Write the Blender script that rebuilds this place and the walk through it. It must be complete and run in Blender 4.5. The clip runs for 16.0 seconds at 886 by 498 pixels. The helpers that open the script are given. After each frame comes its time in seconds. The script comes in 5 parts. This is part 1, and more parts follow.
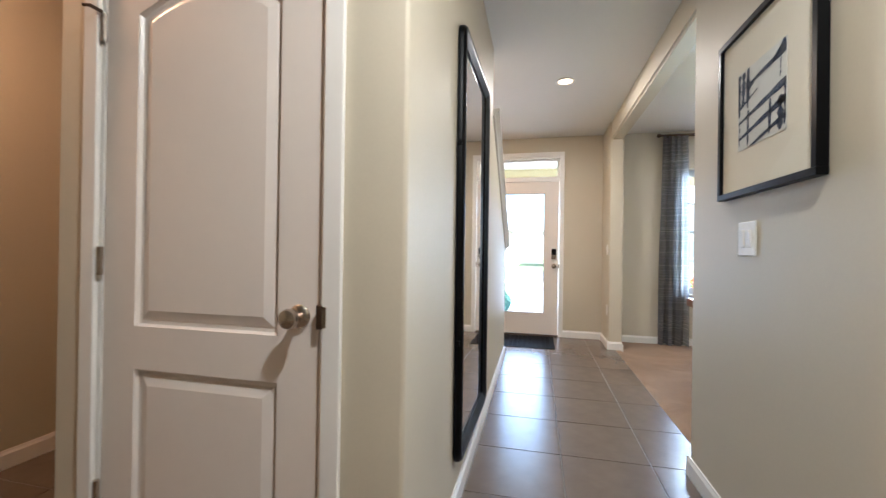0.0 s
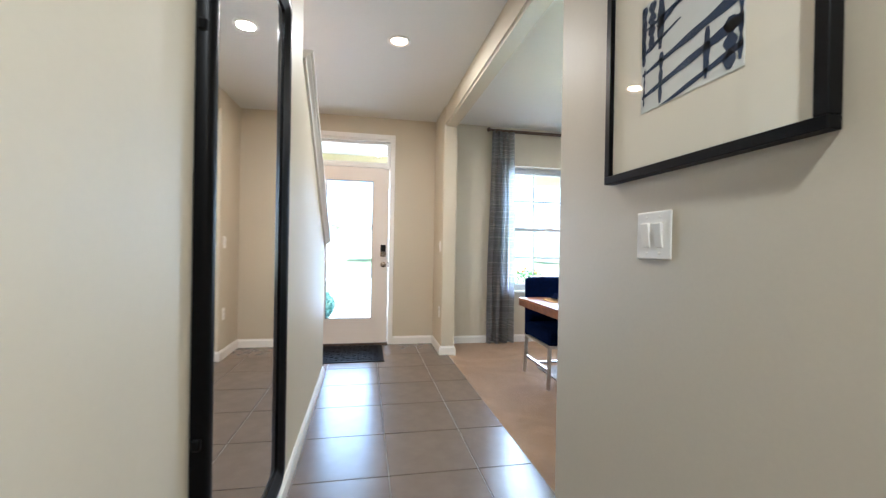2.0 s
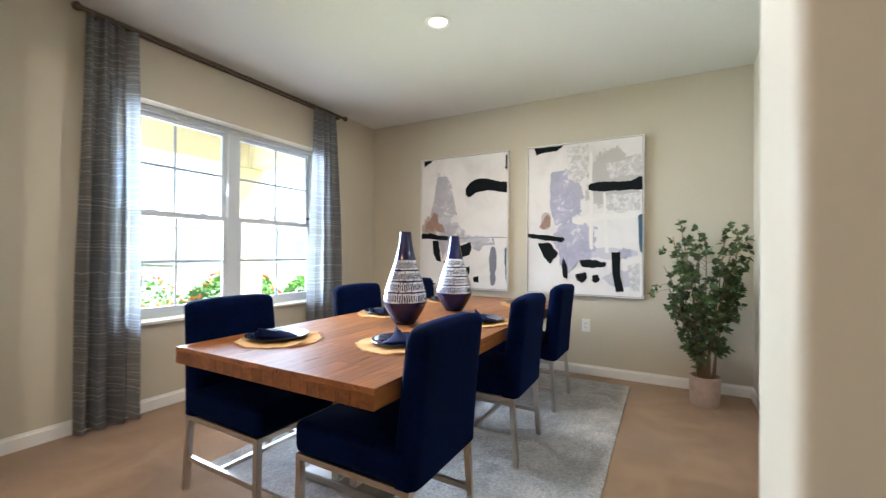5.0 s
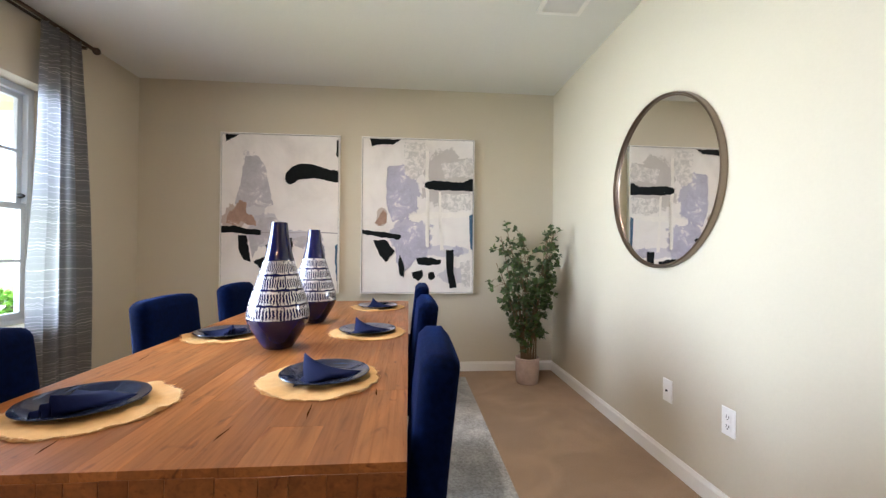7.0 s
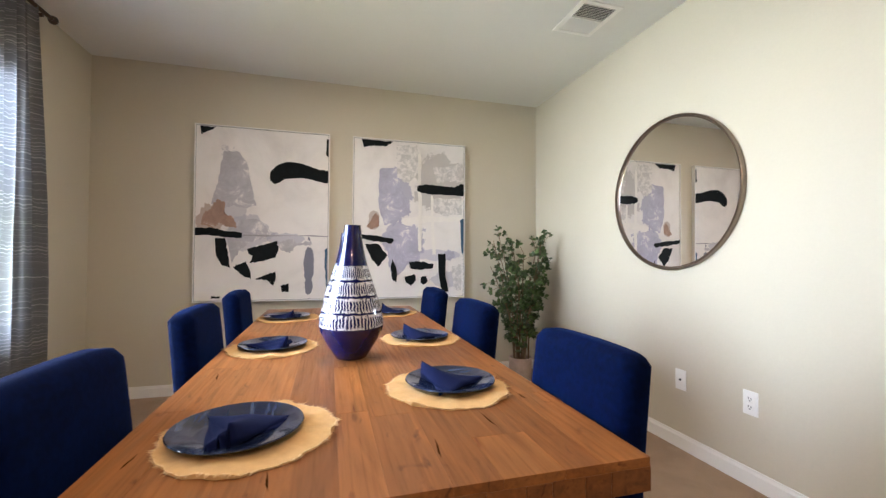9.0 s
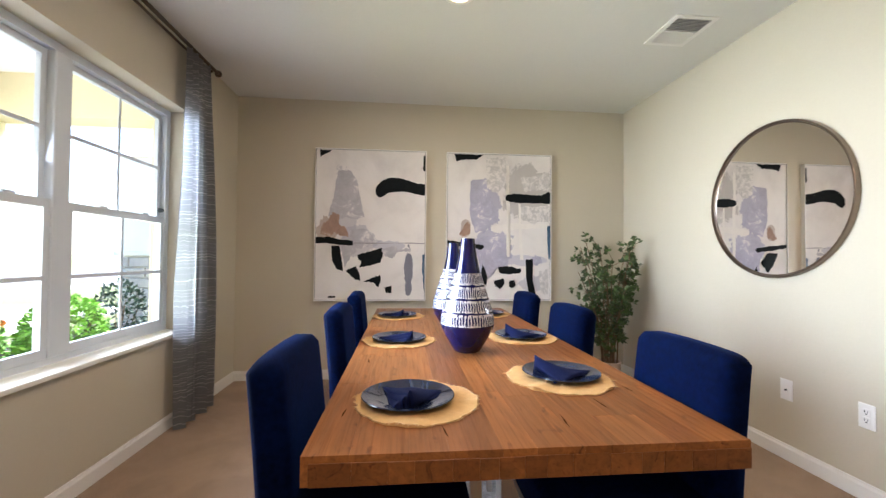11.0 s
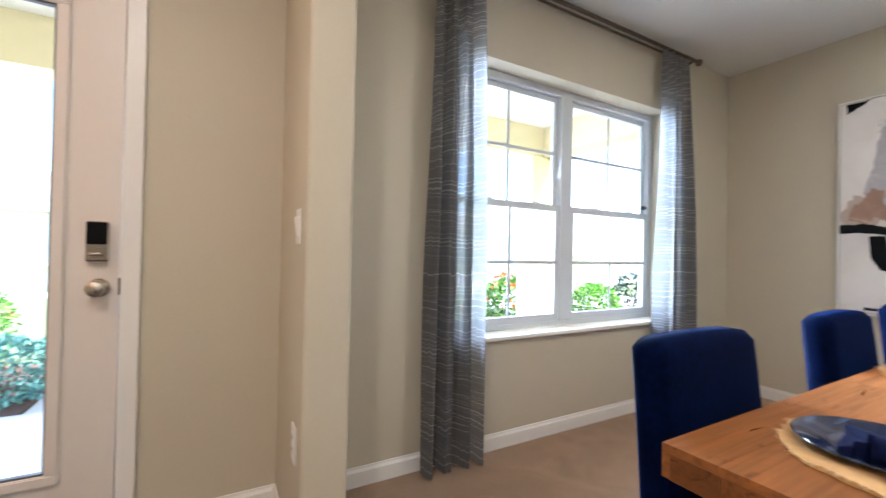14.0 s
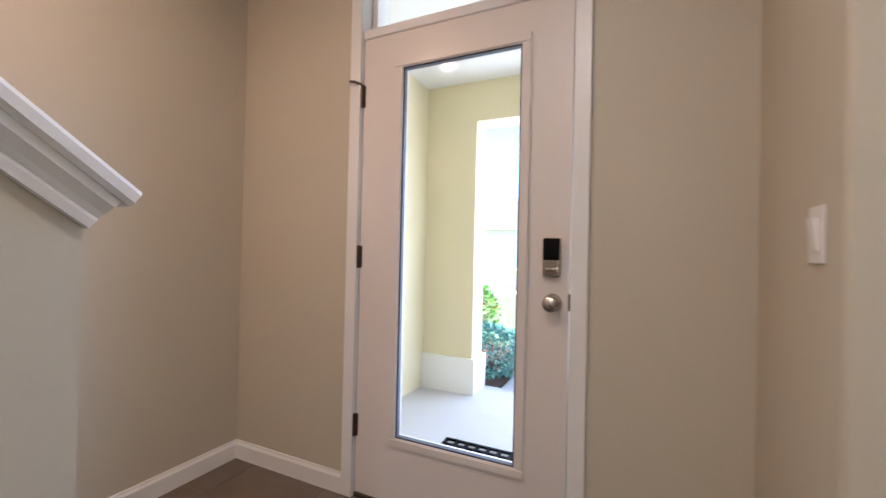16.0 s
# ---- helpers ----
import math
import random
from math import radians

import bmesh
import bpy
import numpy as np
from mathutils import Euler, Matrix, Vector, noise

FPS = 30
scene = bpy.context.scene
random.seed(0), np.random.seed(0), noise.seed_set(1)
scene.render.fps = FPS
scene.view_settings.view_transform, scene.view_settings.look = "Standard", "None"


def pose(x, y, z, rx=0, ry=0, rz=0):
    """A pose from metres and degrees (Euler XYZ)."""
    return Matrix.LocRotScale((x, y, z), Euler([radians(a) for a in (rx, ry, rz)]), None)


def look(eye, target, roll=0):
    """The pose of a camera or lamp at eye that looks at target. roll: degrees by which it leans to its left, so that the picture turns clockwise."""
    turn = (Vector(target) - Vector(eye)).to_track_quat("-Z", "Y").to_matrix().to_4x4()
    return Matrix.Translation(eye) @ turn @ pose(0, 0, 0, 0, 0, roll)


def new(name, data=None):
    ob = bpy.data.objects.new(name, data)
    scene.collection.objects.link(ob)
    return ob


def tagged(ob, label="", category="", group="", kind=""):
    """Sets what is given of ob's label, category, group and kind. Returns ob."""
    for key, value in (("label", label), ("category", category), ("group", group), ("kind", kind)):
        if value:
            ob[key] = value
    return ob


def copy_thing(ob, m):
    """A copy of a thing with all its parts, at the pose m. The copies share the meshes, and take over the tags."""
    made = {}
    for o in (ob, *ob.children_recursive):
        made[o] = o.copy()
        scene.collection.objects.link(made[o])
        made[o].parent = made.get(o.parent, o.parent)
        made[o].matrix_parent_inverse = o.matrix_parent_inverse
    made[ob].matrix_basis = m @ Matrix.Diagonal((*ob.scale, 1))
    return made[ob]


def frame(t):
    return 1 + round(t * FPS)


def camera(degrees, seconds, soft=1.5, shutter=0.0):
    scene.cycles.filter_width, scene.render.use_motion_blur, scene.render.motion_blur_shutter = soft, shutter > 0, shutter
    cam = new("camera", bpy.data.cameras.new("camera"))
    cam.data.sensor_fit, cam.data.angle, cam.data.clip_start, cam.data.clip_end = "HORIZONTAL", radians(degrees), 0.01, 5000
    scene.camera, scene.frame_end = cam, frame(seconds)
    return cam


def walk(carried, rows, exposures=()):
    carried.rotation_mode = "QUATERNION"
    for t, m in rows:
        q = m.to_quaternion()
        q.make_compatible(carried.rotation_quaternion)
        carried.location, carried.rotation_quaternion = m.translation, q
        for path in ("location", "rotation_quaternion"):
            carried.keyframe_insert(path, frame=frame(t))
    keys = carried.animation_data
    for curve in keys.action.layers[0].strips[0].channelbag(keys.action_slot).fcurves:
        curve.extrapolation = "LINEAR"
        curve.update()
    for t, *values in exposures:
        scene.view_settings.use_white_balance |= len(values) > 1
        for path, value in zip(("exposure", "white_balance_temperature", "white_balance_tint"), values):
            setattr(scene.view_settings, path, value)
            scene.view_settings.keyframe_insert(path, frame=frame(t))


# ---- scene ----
cam = camera(95.2, 16.0, 1.35, 0.3)
PATH = [
    (0, (0.085, 0.065, 1.115), (-0.368, 2.013, 1.122), 0.8),
    (0.5, (0.074, 0.16, 1.124), (-0.131, 2.15, 1.127), 0.9),
    (1, (0.054, 0.319, 1.121), (0.065, 2.319, 1.121), 1.1),
    (1.5, (0.076, 0.566, 1.134), (0.271, 2.557, 1.131), 1.0),
    (2, (0.09, 0.839, 1.13), (0.47, 2.802, 1.126), 1.0),
    (2.5, (0.114, 1.159, 1.134), (0.701, 3.071, 1.129), 1.1),
    (3, (0.141, 1.465, 1.128), (0.979, 3.281, 1.131), 1.3),
    (3.5, (0.22, 1.732, 1.130), (1.312, 3.408, 1.134), 1.3),
    (4, (0.304, 2.013, 1.106), (1.642, 3.499, 1.118), 0.6),
    (4.5, (0.395, 2.243, 1.101), (1.958, 3.49, 1.116), 0.4),
    (5, (0.480, 2.426, 1.116), (2.234, 3.388, 1.131), 0.5),
    (5.2, (0.508, 2.516, 1.110), (2.325, 3.350, 1.128), 0.5),
    (7.3, (0.672, 3.297, 1.115), (2.652, 3.015, 1.134), 0.6),
    (7.5, (0.684, 3.368, 1.105), (2.653, 3.021, 1.131), 0.6),
    (8, (0.735, 3.512, 1.087), (2.678, 3.039, 1.114), 0.5),
    (8.5, (0.781, 3.682, 1.098), (2.703, 3.128, 1.131), 0.4),
    (10.8, (0.558, 4.042, 1.138), (2.544, 3.786, 1.179), 0.5),
    (11, (0.534, 4.039, 1.141), (2.524, 3.846, 1.182), 0.5),
    (11.5, (0.509, 4.038, 1.138), (2.509, 4.028, 1.181), 0.6),
    (12, (0.543, 3.95, 1.108), (2.526, 4.21, 1.148), 0.7),
    (12.5, (0.561, 3.847, 1.099), (2.464, 4.462, 1.134), 0.8),
    (13, (0.587, 3.777, 1.082), (2.303, 4.804, 1.118), 1.0),
    (13.5, (0.624, 3.745, 1.078), (2.028, 5.17, 1.108), 1.0),
    (14, (0.659, 3.765, 1.074), (1.638, 5.51, 1.093), 1.2),
    (14.5, (0.668, 3.771, 1.076), (1.197, 5.700, 1.084), 1.3),
    (15, (0.636, 3.792, 1.084), (0.665, 5.792, 1.103), 1.2),
    (15.5, (0.581, 3.896, 1.085), (0.19, 5.857, 1.11), 1.3),
    (16, (0.562, 4.108, 1.098), (-0.289, 5.918, 1.114), 1.3),
]
EXPOSURES = [(0, 2.6, 5200, 8), (0.8, 2.64, 5300, 8), (2, 2.75, 5020, 5), (3.5, 2.46, 5120, 7), (4.3, 2.54, 5220, 7), (5, 2.48, 5500, 8), (8, 2.22, 5800, 13), (12, 2.20, 5880, 13), (13, 2.58, 5800, 12), (13.6, 2.68, 5380, 10), (14.1, 2.38, 5350, 11), (14.5, 1.88, 4950, 10), (15, 1.72, 5350, 14), (15.5, 1.80, 5250, 15), (16, 2.04, 5250, 16)]
walk(cam, [(t, look(eye, target, roll)) for t, eye, target, roll in PATH], EXPOSURES)

# ---------------------------------------------------------------- world and large lights
world = bpy.data.worlds.new("sky")
scene.world = world
world.use_nodes = True
wn = world.node_tree.nodes
sky = wn.new("ShaderNodeTexSky")
sky.sky_type = "NISHITA"
sky.sun_disc = False
SUN_ELEVATION, SUN_AZIMUTH = radians(55), radians(105)
sky.sun_elevation = SUN_ELEVATION
sky.sun_rotation = SUN_AZIMUTH
wn["Background"].inputs["Strength"].default_value = 0.15
world.node_tree.links.new(sky.outputs["Color"], wn["Background"].inputs["Color"])

sun_data = bpy.data.lights.new("sun", "SUN")
sun_data.energy, sun_data.angle, sun_data.color = 5.0, radians(0.5), (1.0, 0.95, 0.86)
sun = new("sun", sun_data)
sun_way = Vector((math.sin(SUN_AZIMUTH) * math.cos(SUN_ELEVATION), math.cos(SUN_AZIMUTH) * math.cos(SUN_ELEVATION), math.sin(SUN_ELEVATION)))
sun.matrix_world = look(sun_way * 30, (0, 0, 0))

# daylight that enters by the window and the glass of the front door
for name, x, z, w, h, watts in (("window_daylight", 2.68, 1.39, 1.70, 1.46, 14), ("door_daylight", -0.092, 1.10, 0.50, 1.56, 1.0)):
    data = bpy.data.lights.new(name, "AREA")
    data.shape, data.size, data.size_y, data.energy, data.color = "RECTANGLE", w, h, watts, (0.88, 0.98, 1.10) if w > 1 else (0.60, 0.82, 1.15)
    ob = new(name, data)
    ob.matrix_world = pose(x, 5.80 if w > 1 else 5.68, z, -76 if w > 1 else -82, 0, 0)
    data.spread = radians(84 if w > 1 else 125)

# sunlit lawn's light, rising through the window
data = bpy.data.lights.new("lawn_light", "AREA")
data.shape, data.size, data.size_y, data.energy, data.color = "RECTANGLE", 1.70, 0.7, 2.3, (0.97, 1.0, 0.34)
data.spread = radians(84)
new("lawn_light", data).matrix_world = pose(2.68, 5.81, 1.05, -107, 0, 0)

# and through the porch's open front
data = bpy.data.lights.new("porch_daylight", "AREA")
data.shape, data.size, data.size_y, data.energy, data.color = "RECTANGLE", 4.5, 2.1, 24, (0.96, 1.0, 1.03)
new("porch_daylight", data).matrix_world = pose(1.57, 7.62, 1.12, -90, 0, 0)

CEIL = 2.627
LAMPS = [(0.31, 3.79, 4.5, (1.0, 0.82, 0.64)), (2.78, 3.74, 5.4, (1.0, 0.82, 0.64)),
         (0.40, 0.35, 8.0, (1.0, 0.88, 0.72)), (-1.95, 0.9, 3.4, (1.0, 0.50, 0.24)), (-0.83, 4.15, 3.9, (1.0, 0.58, 0.32))]


# ---------------------------------------------------------------- materials
def material(name, colour, rough=0.6, metal=0.0, **more):
    m = bpy.data.materials.new(name)
    m.use_nodes = True
    b = m.node_tree.nodes["Principled BSDF"]
    b.inputs["Base Color"].default_value = (*colour, 1)
    b.inputs["Roughness"].default_value = rough
    b.inputs["Metallic"].default_value = metal
    for key, value in more.items():
        b.inputs[key.replace("_", " ")].default_value = value
    return m


def node(m, kind, **settings):
    n = m.node_tree.nodes.new("ShaderNode" + kind)
    for key, value in settings.items():
        if key == "operation":
            n.operation = value
        elif key == "blend_type":
            n.blend_type = value
        else:
            n.inputs[key].default_value = value
    return n


def link(m, a, b):
    m.node_tree.links.new(a, b)


def coords(m, which="Object", scale=(1, 1, 1), turn=(0, 0, 0)):
    c, mp = node(m, "TexCoord"), node(m, "Mapping")
    mp.inputs["Scale"].default_value = scale
    mp.inputs["Rotation"].default_value = turn
    link(m, c.outputs[which], mp.inputs["Vector"])
    return mp.outputs["Vector"]


def noise_tex(m, vec, scale, detail=4.0, rough=0.55, distortion=0.0):
    n = node(m, "TexNoise", Scale=scale, Detail=detail, Roughness=rough, Distortion=distortion)
    link(m, vec, n.inputs["Vector"])
    return n.outputs["Fac"]


def ramp(m, fac, stops):
    r = m.node_tree.nodes.new("ShaderNodeValToRGB")
    els = r.color_ramp.elements
    while len(els) < len(stops):
        els.new(0.5)
    for e, (p, c) in zip(els, stops):
        e.position, e.color = p, (*c, 1) if len(c) == 3 else c
    link(m, fac, r.inputs["Fac"])
    return r.outputs["Color"]


def bump(m, height, strength=0.2, distance=0.002):
    b = node(m, "Bump", Strength=strength, Distance=distance)
    link(m, height, b.inputs["Height"])
    link(m, b.outputs["Normal"], m.node_tree.nodes["Principled BSDF"].inputs["Normal"])


def base(m, col):
    link(m, col, m.node_tree.nodes["Principled BSDF"].inputs["Base Color"])


def shade(c, k):
    return tuple(min(1.0, v * k) for v in c)


def grained(name, colour, rough, scale, spread=0.06, bump_scale=None, strength=0.15, distance=0.001, metal=0.0, stain=1.5, which="Object", **more):
    """A plain surface with a broad and a fine variation and fine relief."""
    m = material(name, colour, rough, metal, **more)
    v = coords(m, which)
    broad = noise_tex(m, v, stain, 3)
    fine = noise_tex(m, v, scale, 5)
    mix = node(m, "Mix")
    mix.data_type = "FLOAT"
    mix.inputs[0].default_value = 0.5
    link(m, broad, mix.inputs[2])
    link(m, fine, mix.inputs[3])
    base(m, ramp(m, mix.outputs[0], [(0.3, shade(colour, 1 - spread)), (0.7, shade(colour, 1 + spread))]))
    bump(m, noise_tex(m, v, bump_scale or scale, 6), strength, distance)
    return m


WALL = grained("wall_paint", (0.545, 0.490, 0.378), 0.55, 90, 0.025, 55, 0.25, 0.0012)
CEILING = grained("ceiling_paint", (0.70, 0.69, 0.65), 0.85, 60, 0.02, 28, 0.5, 0.003)
TRIM = grained("white_trim_paint", (0.78, 0.76, 0.72), 0.32, 40, 0.015, 60, 0.04)
DOOR_PAINT = grained("door_paint", (0.72, 0.66, 0.60), 0.35, 40, 0.015, 160, 0.05)
TILE = grained("floor_tile", (0.145, 0.109, 0.082), 0.25, 5, 0.13, 18, 0.05, 0.0008, stain=1.8, which="Generated")
GROUT = grained("grout", (0.24, 0.21, 0.18), 0.9, 80, 0.08)


def pile(name, colour, patch, spread, fine):
    """Cut pile: brushed patches lighter and darker, with a tufted surface."""
    m = material(name, colour, 1.0, Sheen_Weight=0.2, Specular_IOR_Level=0.1)
    v = coords(m, "Object")
    broad = ramp(m, noise_tex(m, v, patch, 4, 0.6, 1.4), [(0.40, shade(colour, 1 - spread)), (0.52, colour), (0.62, shade(colour, 1 + spread))])
    speck = ramp(m, noise_tex(m, v, fine, 3, 0.7), [(0.32, (0.70, 0.69, 0.68)), (0.68, (1.2, 1.2, 1.2))])
    mix = node(m, "Mix")
    mix.data_type, mix.blend_type = "RGBA", "MULTIPLY"
    mix.inputs[0].default_value = 1.0
    link(m, broad, mix.inputs[6])
    link(m, speck, mix.inputs[7])
    base(m, mix.outputs[2])
    bump(m, noise_tex(m, v, fine * 1.5, 4), 1.0, 0.008)
    return m


CARPET = pile("carpet_pile", (0.37, 0.245, 0.152), 2.6, 0.10, 160)
RUG = pile("rug_pile", (0.40, 0.38, 0.365), 5.0, 0.16, 60)
VELVET = grained("blue_velvet", (0.0002, 0.0036, 0.025), 0.85, 60, 0.6, 500, 0.35, 0.0008, stain=5, Sheen_Weight=0.14, Sheen_Roughness=0.3, Specular_IOR_Level=0.05)
VELVET.node_tree.nodes["Principled BSDF"].inputs["Sheen Tint"].default_value = (0.02, 0.10, 0.55, 1)
STEEL = grained("brushed_steel", (0.55, 0.50, 0.44), 0.28, 120, 0.06, 200, 0.05, 0.0005, metal=1.0)
NICKEL = grained("satin_nickel", (0.48, 0.42, 0.35), 0.25, 80, 0.05, 200, 0.03, 0.0005, metal=1.0)
BRONZE = grained("dark_bronze", (0.12, 0.09, 0.07), 0.35, 80, 0.1, 200, 0.05, 0.0005, metal=1.0)
BLACK = grained("black_lacquer", (0.0016, 0.0016, 0.002), 0.38, 60, 0.2, 120, 0.06, 0.0008, Specular_IOR_Level=0.14)
PLASTIC = material("white_plastic", (0.80, 0.78, 0.74), 0.35)
CRACK = material("dark_split", (0.035, 0.012, 0.004), 1.0, Specular_IOR_Level=0.0)
SLOT = material("dark_slot", (0.02, 0.02, 0.02), 0.6)
SILVER = grained("mirror_silver", (0.92, 0.92, 0.92), 0.015, 3, 0.004, 3, 0.0, metal=1.0)
NAPKIN = grained("navy_cloth", (0.003, 0.007, 0.042), 0.9, 200, 0.2, 900, 0.4, 0.0005, Specular_IOR_Level=0.15)
FRINGE = grained("loose_cotton_thread", (0.68, 0.47, 0.24), 0.95, 60, 0.15, 400, 0.5, 0.001)
DARK_METAL = grained("dark_bronze_band", (0.24, 0.19, 0.15), 0.28, 80, 0.08, 200, 0.03, 0.0005, metal=1.0)
BEAD_GREY = material("shaded_bead_grey", (0.10, 0.10, 0.11), 0.7)
JUTE = grained("frayed_cotton", (0.60, 0.37, 0.145), 0.95, 60, 0.12, 400, 0.8, 0.0015, stain=9)
VINYL = grained("window_vinyl", (0.62, 0.65, 0.68), 0.35, 30, 0.015, 80, 0.03)
MAT_RUBBER = grained("rubber_mat", (0.006, 0.006, 0.007), 0.6, 60, 0.2, 80, 0.4, 0.002, Specular_IOR_Level=0.06)
STUCCO = grained("yellow_stucco", (0.72, 0.63, 0.40), 0.9, 60, 0.04, 70, 0.6, 0.004)
STUCCO_TRIM = grained("white_stucco", (0.80, 0.77, 0.70), 0.85, 60, 0.03, 80, 0.4, 0.003)
CONCRETE = grained("concrete", (0.52, 0.50, 0.47), 0.85, 25, 0.08, 90, 0.4, 0.002)
STONE = grained("veneer_stone", (0.50, 0.46, 0.41), 0.85, 14, 0.2, 30, 0.8, 0.008, stain=2.5)
SOIL = grained("mulch", (0.10, 0.055, 0.035), 1.0, 40, 0.35, 50, 1.0, 0.02)
GRASS = grained("lawn", (0.20, 0.235, 0.10), 1.0, 30, 0.3, 80, 1.0, 0.03, stain=0.5)
ASPHALT = grained("sun_bleached_asphalt", (0.16, 0.16, 0.16), 0.95, 60, 0.15, 120, 0.5, 0.004)
POT = grained("weathered_clay", (0.46, 0.36, 0.31), 0.8, 26, 0.16, 40, 0.4, 0.002, stain=9)
BARK = grained("plant_stem", (0.16, 0.10, 0.055), 0.8, 60, 0.2, 120, 0.5)
CREAM = grained("picture_mount", (0.72, 0.67, 0.55), 0.9, 60, 0.015, 300, 0.1, 0.0003)
ROOF = grained("roof_tile", (0.52, 0.47, 0.42), 0.9, 20, 0.2, 40, 0.6, 0.006)


def leaf_material(name, colour, k=0.35):
    m = material(name, colour, 0.5)
    info = m.node_tree.nodes.new("ShaderNodeNewGeometry")
    base(m, ramp(m, info.outputs["Random Per Island"], [(0.0, shade(colour, 1 - k)), (0.6, colour), (1.0, shade(colour, 1 + 1.6 * k))]))
    return m


LEAF = leaf_material("glossy_leaf", (0.055, 0.092, 0.022), 0.5)
SHRUB = leaf_material("shrub_leaf", (0.15, 0.32, 0.05), 0.5)
BLUE_SHRUB = leaf_material("blue_green_leaf", (0.15, 0.34, 0.29), 0.35)
LIME_SHRUB = leaf_material("lime_leaf", (0.19, 0.40, 0.045), 0.4)
FLOWER = leaf_material("orange_petal", (0.75, 0.22, 0.05), 0.3)
DARK_SHRUB = leaf_material("dark_hedge_leaf", (0.03, 0.06, 0.035), 0.4)


def wood_material(name, light, dark):
    """Oiled staves: each its own tone, soft long grain, a few darker streaks and knots."""
    m = material(name, light, 0.38, Specular_IOR_Level=0.32)
    info = m.node_tree.nodes.new("ShaderNodeObjectInfo")
    mul = node(m, "VectorMath", operation="SCALE")
    mul.inputs[0].default_value = (31.0, 17.0, 5.0)
    link(m, info.outputs["Random"], mul.inputs["Scale"])

    def shifted(scale):
        add = node(m, "VectorMath", operation="ADD")
        link(m, coords(m, "Object", scale), add.inputs[0])
        link(m, mul.outputs["Vector"], add.inputs[1])
        return add.outputs["Vector"]

    def times(a, b, fac):
        mix = node(m, "Mix")
        mix.data_type, mix.blend_type = "RGBA", "MULTIPLY"
        mix.inputs[0].default_value = fac
        link(m, a, mix.inputs[6])
        link(m, b, mix.inputs[7])
        return mix.outputs[2]

    col = ramp(m, noise_tex(m, shifted((1.1, 7, 7)), 2.0, 6, 0.58, 1.5), [(0.28, shade(light, 0.70)), (0.44, shade(light, 0.94)), (0.56, shade(light, 1.08)), (0.72, shade(light, 1.4))])
    lines = noise_tex(m, shifted((2, 60, 60)), 1.6, 5, 0.6, 0.4)
    col = times(col, ramp(m, lines, [(0.34, (0.62, 0.56, 0.52)), (0.49, (1.0, 1.0, 1.0)), (0.7, (1.10, 1.08, 1.06))]), 0.55)
    streak = noise_tex(m, shifted((1.1, 14, 14)), 2.0, 3, 0.5, 1.6)
    col = times(col, ramp(m, streak, [(0.25, shade(dark, 4.5)), (0.34, (1.0, 1.0, 1.0))]), 0.8)
    col = times(col, ramp(m, info.outputs["Random"], [(0.0, (0.80, 0.76, 0.73)), (0.3, (0.93, 0.91, 0.90)), (0.7, (1.0, 1.0, 1.0)), (1.0, (1.18, 1.17, 1.15))]), 1.0)
    knot = noise_tex(m, shifted((3.0, 9, 9)), 1.7, 2, 0.5, 2.5)
    col = times(col, ramp(m, knot, [(0.22, (0.30, 0.22, 0.18)), (0.30, (0.72, 0.64, 0.58)), (0.36, (1.0, 1.0, 1.0))]), 0.9)
    base(m, col)
    rough = ramp(m, lines, [(0.3, (0.46, 0.46, 0.46)), (0.7, (0.33, 0.33, 0.33))])
    link(m, rough, m.node_tree.nodes["Principled BSDF"].inputs["Roughness"])
    bump(m, noise_tex(m, coords(m, "Object", (6, 160, 160)), 3.0, 4), 0.25, 0.0006)
    return m


END_GRAIN = wood_material("oak_end_grain", (0.19, 0.070, 0.018), (0.08, 0.026, 0.007))
OAK = wood_material("oiled_oak", (0.255, 0.097, 0.025), (0.10, 0.031, 0.008))


def glass_material(name, tint=(1, 1, 1), rough=0.0):
    """Thin clear glass: see-through, with the gloss of its surface."""
    m = bpy.data.materials.new(name)
    m.use_nodes = True
    nt = m.node_tree
    nt.nodes.remove(nt.nodes["Principled BSDF"])
    t, g, f, p, k, mix = (nt.nodes.new("ShaderNode" + kind) for kind in ("BsdfTransparent", "BsdfGlossy", "LayerWeight", "Math", "Math", "MixShader"))
    t.inputs["Color"].default_value = (*tint, 1)
    g.inputs["Roughness"].default_value = rough
    f.inputs["Blend"].default_value = 0.5
    p.operation, k.operation = "POWER", "MULTIPLY_ADD"
    p.inputs[1].default_value = 5.0
    k.inputs[1].default_value, k.inputs[2].default_value = 0.45, 0.022
    nt.links.new(f.outputs["Facing"], p.inputs[0])
    nt.links.new(p.outputs[0], k.inputs[0])
    nt.links.new(k.outputs[0], mix.inputs["Fac"])
    nt.links.new(t.outputs["BSDF"], mix.inputs[1])
    nt.links.new(g.outputs["BSDF"], mix.inputs[2])
    nt.links.new(mix.outputs["Shader"], nt.nodes["Material Output"].inputs["Surface"])
    return m


GLASS = glass_material("clear_glass")


